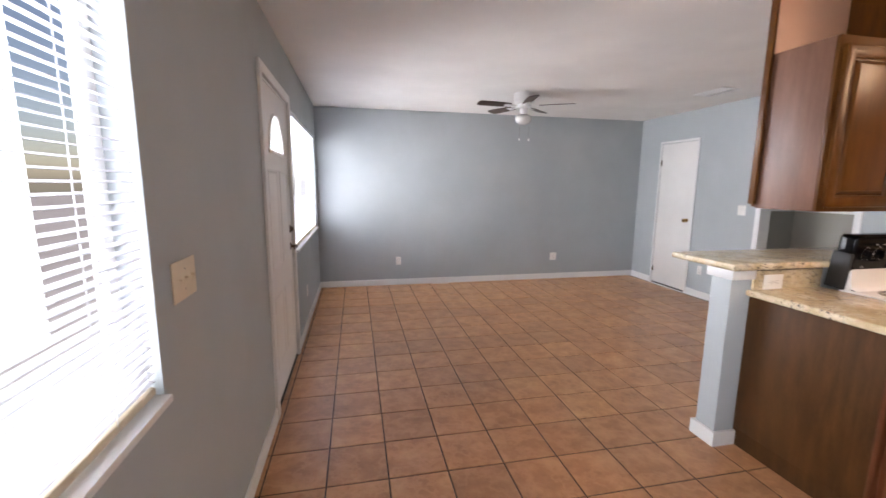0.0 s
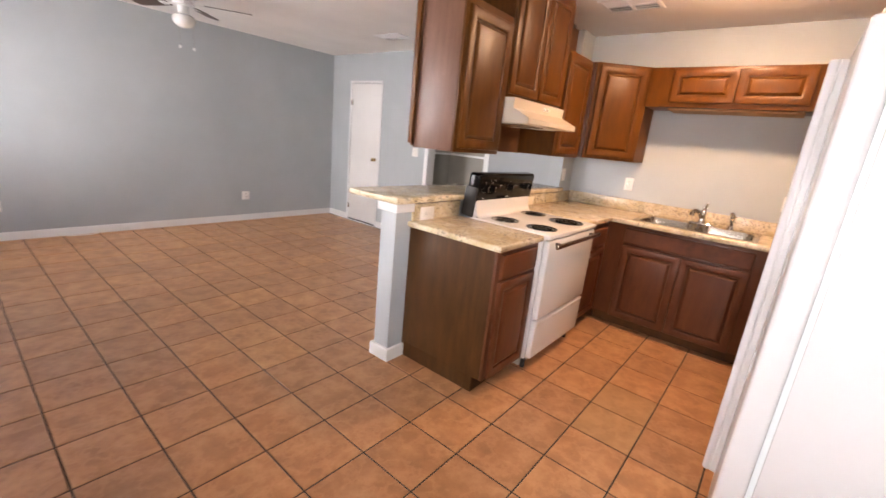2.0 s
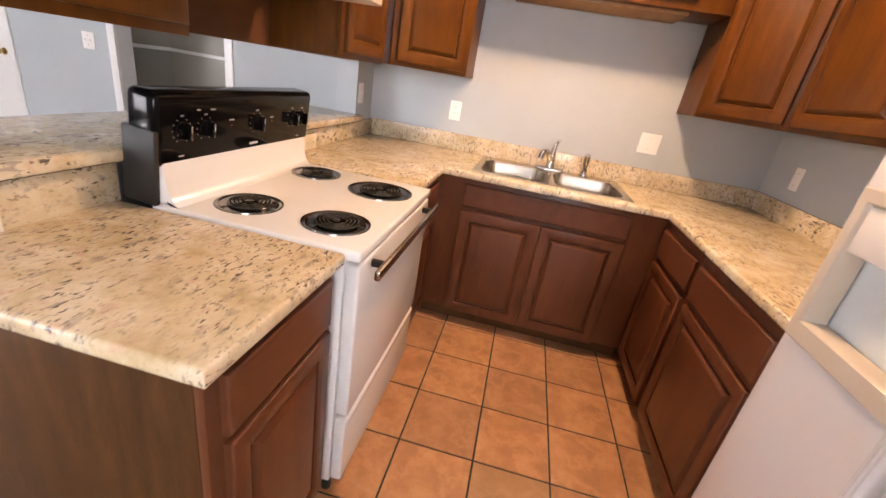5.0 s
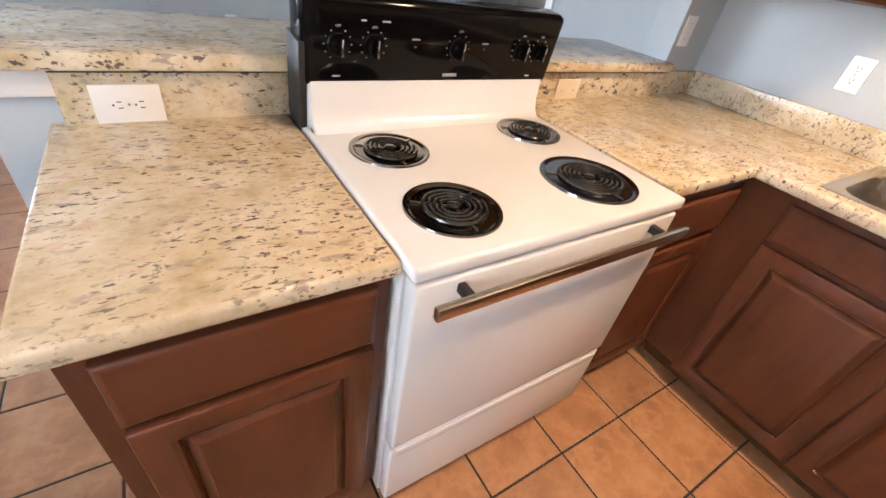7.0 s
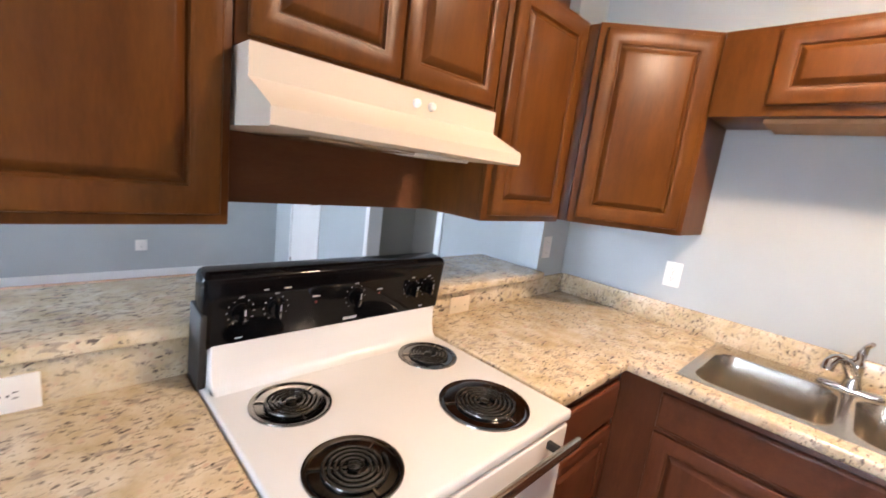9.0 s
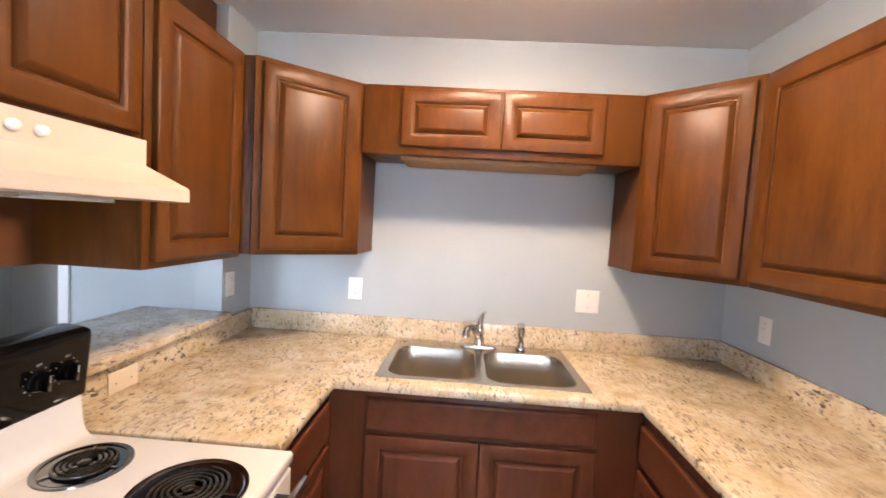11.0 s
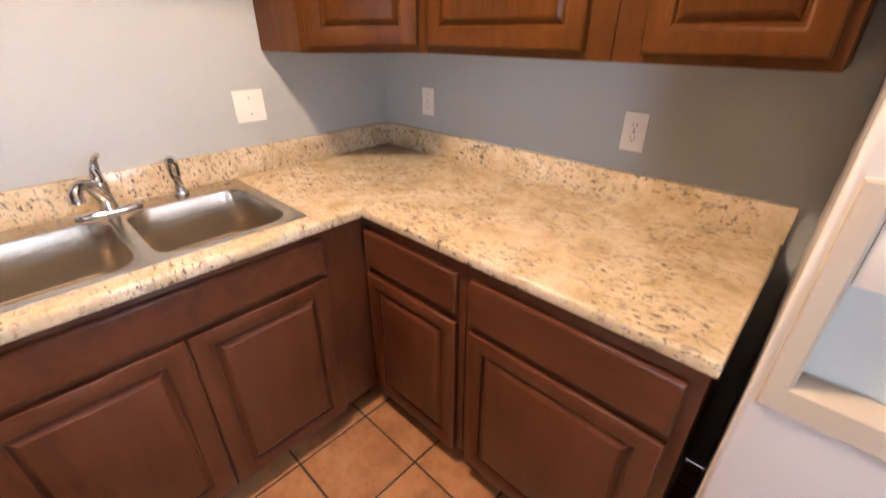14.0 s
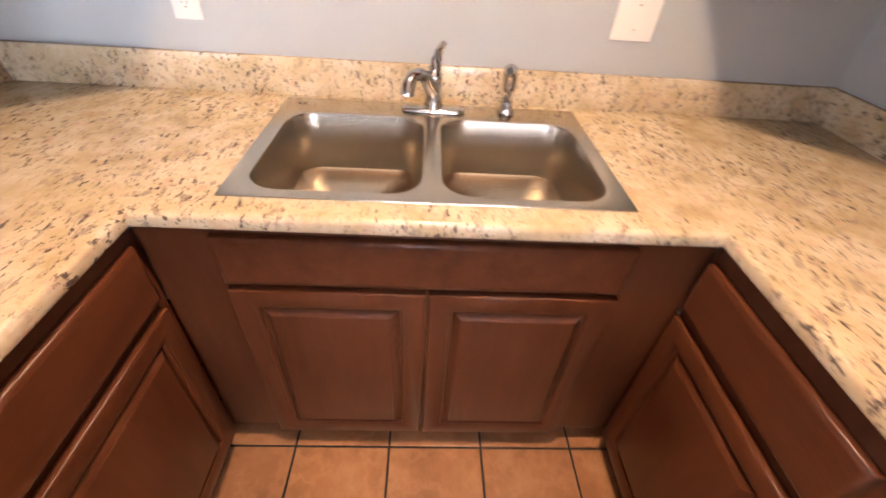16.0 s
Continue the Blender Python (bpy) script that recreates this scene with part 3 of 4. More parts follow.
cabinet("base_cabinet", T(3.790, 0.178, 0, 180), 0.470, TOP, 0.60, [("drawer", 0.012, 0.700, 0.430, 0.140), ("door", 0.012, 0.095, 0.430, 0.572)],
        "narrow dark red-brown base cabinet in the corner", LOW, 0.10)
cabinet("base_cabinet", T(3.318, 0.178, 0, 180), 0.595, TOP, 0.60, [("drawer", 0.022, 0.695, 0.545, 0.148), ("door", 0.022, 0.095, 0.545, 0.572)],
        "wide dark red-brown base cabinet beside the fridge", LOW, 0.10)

FRONT, FRONT_LEVEL = WOOD, WOODH
ZU, HU = 1.375, 0.765
YU = 1.764          # face of the cabinets hung over the peninsula
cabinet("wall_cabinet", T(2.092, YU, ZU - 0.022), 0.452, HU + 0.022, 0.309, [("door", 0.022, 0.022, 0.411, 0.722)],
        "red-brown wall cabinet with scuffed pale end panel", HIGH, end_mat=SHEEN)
cabinet("wall_cabinet", T(2.546, YU, 1.703), 0.780, ZC - 1.703 - 0.004, 0.309, [("door", 0.024, 0.024, 0.362, 0.687), ("door", 0.394, 0.024, 0.362, 0.687)],
        "tall red-brown cabinet above the hood reaching the ceiling", HIGH)
cabinet("wall_cabinet", T(3.330, YU, ZU - 0.010), 0.490, HU + 0.010, 0.309, [("door", 0.030, 0.022, 0.425, 0.732)],
        "red-brown wall cabinet beside the range hood", HIGH)


def corner_cabinet(p, q, wall_pts, label):
    """A diagonal corner cabinet; face from p to q, seen from the room with p to its left."""
    p, q = Vector(p), Vector(q)
    w = (q - p).length
    ang = math.degrees(math.atan2(q.y - p.y, q.x - p.x))
    m = T(p.x, p.y, ZU, ang)
    inv = m.inverted()
    outline = [(0.0, 0.019), (w, 0.019)] + [tuple((inv @ Vector((x, y, ZU)))[:2]) for x, y in wall_pts]
    return cabinet("corner_cabinet", m, w, HU, 0.3, [("door", 0.028, 0.022, w - 0.056, 0.722)], label, HIGH, outline=outline)


corner_cabinet((3.822, 1.722, 0), (4.112, 1.372, 0), [(4.396, 1.372), (4.396, 2.016), (3.822, 2.016)], "red-brown diagonal corner cabinet at the bar end")
corner_cabinet((4.105, 0.150, 0), (3.805, -0.150, 0), [(3.805, -0.441), (4.396, -0.441), (4.396, 0.150)], "red-brown diagonal corner cabinet near the fridge side")

over = cabinet("wall_cabinet", T(4.092, 1.368, 1.835, -90), 1.214, 0.300, 0.300, [("door", 0.170, 0.036, 0.436, 0.246), ("door", 0.612, 0.036, 0.436, 0.246)],
               "low red-brown cabinet bridging the wall above the sink", HIGH)
part("light_rail", block(4.13, 4.39, 0.33, 1.20, 1.818, 1.834, 0.002), PLY, over, "pale plywood underside")
cabinet("wall_cabinet", T(3.803, -0.150, ZU, 180), 0.640, HU, 0.290, [("door", 0.015, 0.022, 0.556, 0.722)],
        "red-brown wall cabinet over the long counter", HIGH)
cabinet("wall_cabinet", T(3.161, -0.150, ZU, 180), 0.430, HU, 0.290, [("door", 0.070, 0.022, 0.338, 0.722)],
        "red-brown wall cabinet ending beside the fridge", HIGH)

# plywood back behind hood and cabinets, and the boxed panel above
back = thing("hood_back_panel", (3.0, 2.085, ZU), "brown wooden back panel behind the hood and cabinets", "wooden panel")
part("panel", block(2.088, 4.136, 2.076, 2.092, ZU - 0.014, ZC - 0.003, 0.001), HARDBOARD, back)
part("edge_strip", block(2.070, 2.0865, 2.064, 2.098, ZU, ZC - 0.003, 0.002), WOOD, back)
part("upper_lining", block(2.089, 2.538, 2.066, 2.075, ZU + HU + 0.002, ZC - 0.03, 0.001), ORANGELIT, back, "lining above the cabinet, orange lamp light in its colour")
part("top_strip", block(2.089, 2.540, 2.052, 2.075, ZC - 0.028, ZC - 0.004, 0.002), WOOD, back)
part("upper_lining", block(3.330, 3.98, 2.066, 2.075, ZU + HU + 0.002, ZC - 0.03, 0.001), WOOD, back)
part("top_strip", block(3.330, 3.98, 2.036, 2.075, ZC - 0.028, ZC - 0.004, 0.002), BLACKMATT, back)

# ---- counters ----
xs = [2.712, 3.296, 3.757, 3.845, 4.330, 4.398]
ys = [-0.443, 0.206, 0.386, 1.176, 1.345, 2.018]


def counter_cell(i, j):
    if i == 3 and j == 2:
        return False
    return i >= 2 or j == 0 or (i == 1 and j == 4)


ct = thing("worktop", (4.0, 0.7, 0.890), "cream speckled granite-look worktop round the sink", "worktop", "worktops")
part("top", slab(xs, ys, counter_cell, 0.890, 0.928, 0.011), GRANITE, ct)
part("backsplash", block(4.380, 4.399, -0.444, 1.998, 0.9265, 1.032, 0.003), GRANITE, ct)
part("backsplash", block(2.712, 4.379, -0.444, -0.425, 0.9265, 1.032, 0.003), GRANITE, ct)
part("backsplash", block(3.298, 4.399, 1.999, 2.0185, 0.9265, 1.026, 0.002), GRANITE, ct)
cl = thing("worktop", (2.3, 1.6, 0.878), "short cream speckled granite-look worktop beside the stove", "worktop", "worktops")
part("top", slab([2.043, 2.528], [1.345, 2.018], lambda i, j: True, 0.878, 0.916, 0.011), GRANITE, cl)
part("backsplash", block(2.072, 2.528, 1.999, 2.0185, 0.9145, 1.026, 0.002), GRANITE, cl)
bar = thing("bar_top", (3.0, 2.18, 1.028), "raised cream speckled granite-look bar top", "bar counter")
part("top", slab([1.893, 4.137], [1.966, 2.405], lambda i, j: True, 1.028, 1.066, 0.012), GRANITE, bar)
for xa, xb in ((2.073, 2.524), (3.300, 4.134)):
    part("seam_strip", block(xa, xb, 1.9970, 1.9986, 1.0195, 1.0275), BLACKMATT, bar, "dark joint under the bar's edge")


# ---- sink and taps ----
def sink():
    s = thing("kitchen_sink", (4.09, 0.77, 0.928), "brushed stainless double-bowl drop-in sink", "sink")
    x0, x1, y0, y1 = 3.822, 4.352, 0.366, 1.208
    z = 0.9318
    ym = (y0 + y1) / 2
    rim = []
    for a, b, name in ((y0, ym, "bowl"), (ym, y1, "bowl")):
        cy, hy = (a + b) / 2, (b - a) / 2
        cx, hx = (x0 + x1) / 2, (x1 - x0) / 2
        bx, bhx, bhy = cx - 0.038, 0.195, hy - 0.032
        sgn = 1 if a == ym else -1
        by = cy - sgn * 0.008
        outer = rounded(cx, cy, hx, hy, 0.002, z)
        rings = [rounded(cx, cy, hx, hy, 0.002, 0.9285), rounded(cx, cy, hx - 0.001, hy, 0.002, z - 0.001), outer, rounded(bx, by, bhx + 0.010, bhy + 0.010, 0.075, z + 0.0005),
                 rounded(bx, by, bhx + 0.003, bhy + 0.003, 0.07, z - 0.001)]
        rim.append(loft(rings))
        deep = [rounded(bx, by, bhx + 0.003, bhy + 0.003, 0.07, z - 0.001), rounded(bx, by, bhx, bhy, 0.068, z - 0.008), rounded(bx, by, bhx - 0.004, bhy - 0.004, 0.066, z - 0.10),
                rounded(bx, by, bhx - 0.012, bhy - 0.012, 0.060, z - 0.158), rounded(bx, by, bhx - 0.035, bhy - 0.035, 0.045, z - 0.176), rounded(bx, by, 0.05, 0.05, 0.045, z - 0.181),
                rounded(bx, by, 0.042, 0.042, 0.041, z - 0.186)]
        bowl = part("bowl", loft(deep, False, True), STEEL, s)
        part("drain", join(turned([(0.041, 0), (0.041, 0.003), (0.034, 0.003), (0.030, -0.001)], (bx, by, z - 0.1855), 2, 24), turned([(0.012, 0), (0.012, 0.006), (0.008, 0.010)], (bx, by, z - 0.185), 2, 14)), CHROME, bowl, "chrome strainer")
    part("rim", join(*rim), STEEL, s)
    for yy in (y0 + 0.05, y1 - 0.05):
        part("hole_cover", turned([(0.012, 0), (0.012, 0.003), (0.0, 0.004)], (4.315, yy, z), 2, 16), STEEL, s)


sink()


def faucet():
    f = thing("kitchen_faucet", (4.30, 0.785, 0.934), "chrome single-lever kitchen faucet with curved spout", "faucet")
    y, x, z = 0.785, 4.300, 0.934
    part("base_plate", loft([rounded(x, y, 0.026 - i, 0.090 - i, 0.025 - i, z + h) for i, h in ((0, 0), (0, 0.005), (0.004, 0.010), (0.012, 0.013))], False, True), CHROME, f)
    part("body", turned([(0.029, 0.010), (0.025, 0.03), (0.021, 0.06), (0.022, 0.088), (0.019, 0.105), (0.012, 0.113)], (x, y, z), 2), CHROME, f)
    part("spout", tube([(x - 0.003, y + 0.003, z + 0.055), (x - 0.025, y + 0.026, z + 0.098), (x - 0.044, y + 0.044, z + 0.110), (x - 0.060, y + 0.058, z + 0.108), (x - 0.072, y + 0.068, z + 0.090), (x - 0.076, y + 0.071, z + 0.066)], [0.022, 0.0185, 0.0165, 0.0165, 0.0185, 0.0195], 14), CHROME, f)
    part("lever", tube([(x, y, z + 0.10), (x + 0.012, y - 0.004, z + 0.135), (x + 0.006, y - 0.012, z + 0.165), (x - 0.022, y - 0.020, z + 0.182)], [0.018, 0.014, 0.010, 0.0075], 12), CHROME, f)
    s = thing("sink_sprayer", (4.305, 0.575, 0.934), "chrome pull-out side sprayer beside the faucet", "sprayer")
    part("collar", turned([(0.024, 0), (0.024, 0.006), (0.017, 0.022), (0.014, 0.034)], (4.305, 0.575, z), 2), CHROME, s)
    part("spray_head", tube([(4.305, 0.575, z + 0.030), (4.305, 0.576, z + 0.070), (4.300, 0.578, z + 0.104), (4.284, 0.582, z + 0.124), (4.268, 0.586, z + 0.128)], [0.016, 0.0185, 0.021, 0.019, 0.010], 14), CHROME, s)


faucet()


# ---- stove ----
def stove():
    s = thing("electric_range", (2.935, 1.6, 0), "white electric coil range with black control panel", "stove")
    x0, x1 = 2.563, 3.321
    part("body", join(block(x0 + 0.004, x1 - 0.004, 1.355, 1.945, 0.075, 0.885, 0.003), block(x0 + 0.03, x1 - 0.03, 1.40, 1.88, 0.0, 0.075)), ENAMEL, s)
    # cooktop pan with rolled front edge, openings covered by the bowls
    part("cooktop", block(x0, x1, 1.310, 1.915, 0.886, 0.918, 0.009, 3), ENAMEL, s)
    prof = [(1.826, 0.915), (1.852, 0.921), (1.868, 0.938), (1.876, 0.965), (1.880, 1.035), (1.930, 1.035), (1.930, 0.915)]
    xs_ = [x0 + 0.012, x0 + 0.018, x1 - 0.018, x1 - 0.012]
    rings = []
    for k, x in enumerate(xs_):
        sh = 0.008 if k in (0, 3) else 0.0
        rings.append([Vector((x, y + (sh if i < 5 else 0), z - (sh if 0 < i < 6 else 0))) for i, (y, z) in enumerate(prof)])
    part("riser", loft(rings, True, True), ENAMEL, s)
    cp = part("control_panel", put(block(x0 - 0.004, x1 + 0.004, -0.045, 0.045, 0.0, 0.195, 0.020, 4), pose(0, 1.925, 1.020, 6, 0, 0)), BLACKGLOSS, s, "glossy black control panel")
    part("end_cap", join(put(block(x0 - 0.008, x0 + 0.010, -0.05, 0.045, -0.10, 0.10, 0.004), pose(0, 1.933, 1.020, 6, 0, 0))), BLACKMATT, s)

    def on_panel(x, z, lift=0.0):
        """A place on the panel's sloping face."""
        return pose(x, 1.925, 1.020, 6, 0, 0) @ Vector((0, -0.045 - lift, z))

    for x, big in ((2.642, 0), (2.728, 0), (2.965, 1), (3.182, 0), (3.252, 0)):
        r = 0.025 if big else 0.023
        c = on_panel(x, 0.098, -0.001)
        rot = pose(c.x, c.y, c.z, 6, 0, 0)
        k = part("knob", join(put(turned([(r + 0.004, 0), (r + 0.003, -0.004), (r, -0.006), (r - 0.003, -0.018), (0.0, -0.019)], (0, 0, 0), 1, 22), rot),
                              put(block(-0.006, 0.006, -0.032, -0.016, -r + 0.002, r - 0.002, 0.003), rot)), BLACKGLOSS, s)
        part("grip_inlay", put(block(-0.0022, 0.0022, -0.0326, -0.0318, -r + 0.004, 0.000, 0.0002), rot), DARKCHROME, k)
        part("pointer", put(block(-0.0012, 0.0012, -0.0328, -0.0318, 0.002, r - 0.004), rot), INK, k)
        ticks = []
        for i in range(11):
            a = radians(-60 + i * 30)
            if i == 5:
                continue
            t_ = pose(0, 0, 0, 0, -math.degrees(a) + 90, 0)
            ticks.append(put(put(block(-0.0010, 0.0010, -0.0014, -0.0004, r + 0.0075, r + 0.0105), t_), rot))
        part("dial_marks", join(*ticks), INK, cp)
        tx = bpy.data.curves.new("off_mark", "FONT")
        tx.body, tx.size, tx.align_x, tx.extrude = "OFF", 0.0075, "CENTER", 0.0002
        tx.materials.append(INK)
        o = new("off_mark", tx)
        o.parent = s
        o.matrix_local = Matrix.Translation(-s.location) @ rot @ pose(0, -0.0012, r + 0.013, 90, 0, 0)
    for x, z, w in ((2.838, 0.115, 0.022), (3.050, 0.112, 0.020), (2.640, 0.028, 0.018), (3.235, 0.028, 0.016), (2.755, 0.150, 0.02), (2.70, 0.150, 0.012)):
        c = on_panel(x, z)
        part("printed_mark", put(block(-w / 2, w / 2, -0.0014, -0.0004, -0.0018, 0.0018), pose(c.x, c.y, c.z, 6, 0, 0)), INK, cp)
    for x in (2.838, 3.050):
        c = on_panel(x, 0.098)
        part("indicator_lamp", put(turned([(0.003, 0), (0.003, -0.002), (0.0, -0.003)], (0, 0, 0), 1, 10), pose(c.x, c.y, c.z, 6, 0, 0)), RED, cp)
    c = on_panel(2.955, 0.030)
    part("maker_plate", put(block(-0.022, 0.022, -0.0016, -0.0004, -0.004, 0.004), pose(c.x, c.y, c.z, 6, 0, 0)), INK, cp, "pale maker's name bar")
    # oven door, handle, drawer
    part("oven_door", block(x0 + 0.006, x1 - 0.006, 1.312, 1.352, 0.365, 0.878, 0.008, 3), ENAMEL, s)
    part("drawer", block(x0 + 0.006, x1 - 0.006, 1.316, 1.352, 0.090, 0.350, 0.007, 3), ENAMEL, s)
    part("drawer_lip", block(x0 + 0.02, x1 - 0.02, 1.311, 1.318, 0.318, 0.346, 0.005, 3), ENAMEL, s)
    hd = part("handle", block(x0 + 0.022, x1 - 0.018, 1.262, 1.278, 0.838, 0.866, 0.004, 2), STEEL, s, "flat polished metal handle")
    for x in (x0 + 0.10, x1 - 0.10):
        part("handle_post", block(x - 0.008, x + 0.008, 1.277, 1.316, 0.841, 0.862, 0.003), BLACKMATT, hd, "black handle post")
    for x in (x0 + 0.045, x1 - 0.045):
        part("foot", turned([(0.016, -0.009), (0.016, 0.075)], (x, 1.38, 0), 2, 12), BLACKMATT, s)
    # coil burners
    for x, y, r, n in ((2.716, 1.726, 0.094, 4), (2.722, 1.452, 0.098, 4), (3.184, 1.757, 0.094, 4), (3.128, 1.465, 0.120, 5)):
        b = part("drip_bowl", turned([(r + 0.002, 0.9182), (r + 0.001, 0.9222), (r - 0.005, 0.9225), (r - 0.012, 0.918), (r * 0.72, 0.9215 - 0.012), (r * 0.34, 0.9215 - 0.016), (0.010, 0.9215 - 0.016)], (x, y, -0.0), 2, 40), DARKCHROME, s, "dark chrome drip bowl")
        inner = part("bowl_liner", turned([(r - 0.012, 0.9192), (r * 0.72, 0.9195), (r * 0.3, 0.9188)], (x, y, 0), 2, 36), DARKCHROME, b)
        pts = []
        turns = n
        for i in range(turns * 26 + 1):
            a = 2 * math.pi * i / 26
            rr = 0.021 + (r * 0.68 - 0.021) * i / (turns * 26)
            pts.append((x + rr * math.cos(a), y + rr * math.sin(a), 0.9235))
        part("coil", tube(pts, 0.0043, 8), COIL, s, "black coil element")
        part("coil_hub", turned([(0.013, 0.921), (0.013, 0.9275), (0.010, 0.929)], (x, y, 0), 2, 18), COIL, s)
        for a in (0.5, 2.6, 4.7):
            part("coil_support", put(block(0.012, r - 0.012, -0.002, 0.002, 0.9205, 0.9232), T(x, y, 0, math.degrees(a))), STEEL, s)
    return s


stove_base = stove()
stove_base.location += Vector((-0.034, -0.006, 0.006))


# ---- range hood ----
def hood():
    h_ = thing("range_hood", (2.935, 1.8, 1.56), "almond under-cabinet range hood with slanted front", "range hood")
    x0, x1 = 2.549, 3.250
    prof = [(2.072, 1.702), (1.690, 1.702), (1.690, 1.640), (1.582, 1.590), (1.577, 1.585), (1.577, 1.556), (1.585, 1.553), (2.072, 1.553)]
    prof_s = prof
    part("shell", loft([[Vector((x, y, z)) for y, z in prof_s] for x in (x0, x1)], True, True), ALMOND, h_)
    part("grille", block(x0 + 0.12, x1 - 0.30, 1.68, 2.00, 1.545, 1.5535, 0.002), STEEL, h_, "metal grease filter")
    part("lamp_lens", block(x1 - 0.26, x1 - 0.10, 1.68, 1.82, 1.543, 1.5535, 0.004), OPAL, h_)
    for x in (2.945, 2.995):
        part("switch", turned([(0.011, 0), (0.010, -0.008), (0.007, -0.011), (0.0, -0.012)], (x, 1.690, 1.670), 1, 16), PLASTIC, h_, "round white switch")


hood()


# ---- fridge ----
def fridge():
    f = thing("fridge", (2.16, -0.1, 0), "white side-by-side fridge with recessed water dispenser", "fridge")
    x0, x1, xs_ = 1.780, 2.672, 2.250
    yb, yf = 0.167, 0.247
    zt = 1.825
    part("cabinet", block(x0 + 0.004, x1 - 0.004, -0.40, yb - 0.016, 0.03, zt - 0.012, 0.006), FRIDGEWHITE, f)
    part("gasket", block(x0 + 0.012, x1 - 0.012, yb - 0.016, yb, 0.10, zt - 0.03), GREYDRY, f, "pale grey door seal")
    part("fridge_door", block(x0, xs_ - 0.003, yb, yf, 0.085, zt, 0.014, 3), FRIDGEWHITE, f)
    # freezer door in pieces round the dispenser recess
    da, db, dz0, dz1 = xs_ + 0.085, x1 - 0.036, 0.945, 1.268
    fd = part("freezer_door", join(block(xs_ + 0.003, x1, yb, yb + 0.028, 0.085, zt, 0.004),
                                   slabdoor(xs_ + 0.003, x1, 0.085, zt, yb + 0.02, yf, da, db, dz0, dz1)), FRIDGEWHITE, f)
    d = part("dispenser", frame_xz(da - 0.022, db + 0.022, dz0 - 0.022, dz1 + 0.022, da + 0.012, db - 0.012, dz0 + 0.03, dz1 - 0.012, yf - 0.004, yf + 0.008), ALMOND, f, "cream dispenser surround")
    part("recess", block(da - 0.001, db + 0.001, yb + 0.024, yb + 0.030, dz0, dz1), GREYDRY, d)
    part("control_block", block(da + 0.012, db - 0.012, yb + 0.03, yf + 0.002, dz1 - 0.115, dz1 - 0.012, 0.004), PLASTIC, d)
    part("nozzle", join(turned([(0.012, 0), (0.010, -0.022)], ((da + db) / 2, yb + 0.055, dz1 - 0.115), 2, 14), block((da + db) / 2 - 0.03, (da + db) / 2 + 0.03, yb + 0.036, yb + 0.046, dz1 - 0.21, dz1 - 0.14, 0.003)), GREYDRY, d)
    part("drip_tray", block(da + 0.012, db - 0.012, yb + 0.03, yf + 0.004, dz0 + 0.004, dz0 + 0.025, 0.004), ALMOND, d)
    for xa in (xs_ - 0.046, xs_ + 0.010):
        # grooved section, drawn up the whole height and drawn in at both ends
        y0, y1, w = yf - 0.002, yf + 0.050, 0.036
        prof = [(0, y0), (w, y0), (w, y0 + 0.020), (w - 0.004, y0 + 0.022), (w - 0.004, y0 + 0.026), (w, y0 + 0.028), (w, y1 - 0.007), (w - 0.004, y1 - 0.002)]
        prof += [(w * 0.70, y1), (w * 0.67, y1 - 0.003), (w * 0.60, y1 - 0.003), (w * 0.57, y1), (w * 0.43, y1), (w * 0.40, y1 - 0.003), (w * 0.33, y1 - 0.003), (w * 0.30, y1)]
        prof += [(0.004, y1 - 0.002), (0, y1 - 0.007), (0, y0 + 0.028), (0.004, y0 + 0.026), (0.004, y0 + 0.022), (0, y0 + 0.020)]
        mid = ((y0 + y1) / 2, w / 2)
        rings = [[Vector((xa + mid[1] + (x - mid[1]) * k, mid[0] + (y - mid[0]) * k, z)) for x, y in prof] for z, k in ((0.155, 0.86), (0.160, 1.0), (zt - 0.030, 1.0), (zt - 0.025, 0.86))]
        part("handle", loft(rings, True, True), FRIDGEWHITE, f, "long ribbed white handle")
    part("hinge_cover", block(x0 + 0.01, x0 + 0.10, yb - 0.06, yf - 0.02, zt - 0.012, zt + 0.018, 0.006), ALMOND, f)
    part("hinge", join(block(x0 - 0.001, x0 + 0.004, yb - 0.05, yb + 0.03, zt - 0.03, zt - 0.008, 0.001), turned([(0.006, 0), (0.006, 0.02)], (x0 + 0.012, yb + 0.02, zt), 2, 10)), BRONZE, f)
    part("kick_grille", block(x0 + 0.02, x1 - 0.02, yb - 0.06, yb - 0.02, 0.01, 0.08, 0.004), BLACKMATT, f, "dark kick grille")
    for x in (x0 + 0.06, x1 - 0.06):
        for y in (-0.35, 0.08):
            part("foot", turned([(0.018, 0), (0.018, 0.04)], (x, y, 0), 2, 10), BLACKMATT, f)


def frame_xz(x0, x1, z0, z1, a0, a1, c0, c1, yb, yf):
    """A picture-frame ring that faces +y: outer x0..x1, z0..z1, opening a0..a1, c0..c1."""
    def r(xa, xb, za, zb, y):
        return [Vector((xa, y, za)), Vector((xb, y, za)), Vector((xb, y, zb)), Vector((xa, y, zb))]
    return loft([r(x0, x1, z0, z1, yb), r(x0, x1, z0, z1, yf - 0.003), r(x0 + 0.003, x1 - 0.003, z0 + 0.003, z1 - 0.003, yf), r(a0 - 0.006, a1 + 0.006, c0 - 0.006, c1 + 0.006, yf), r(a0, a1, c0, c1, yf - 0.008), r(a0, a1, c0, c1, yb - 0.04)])


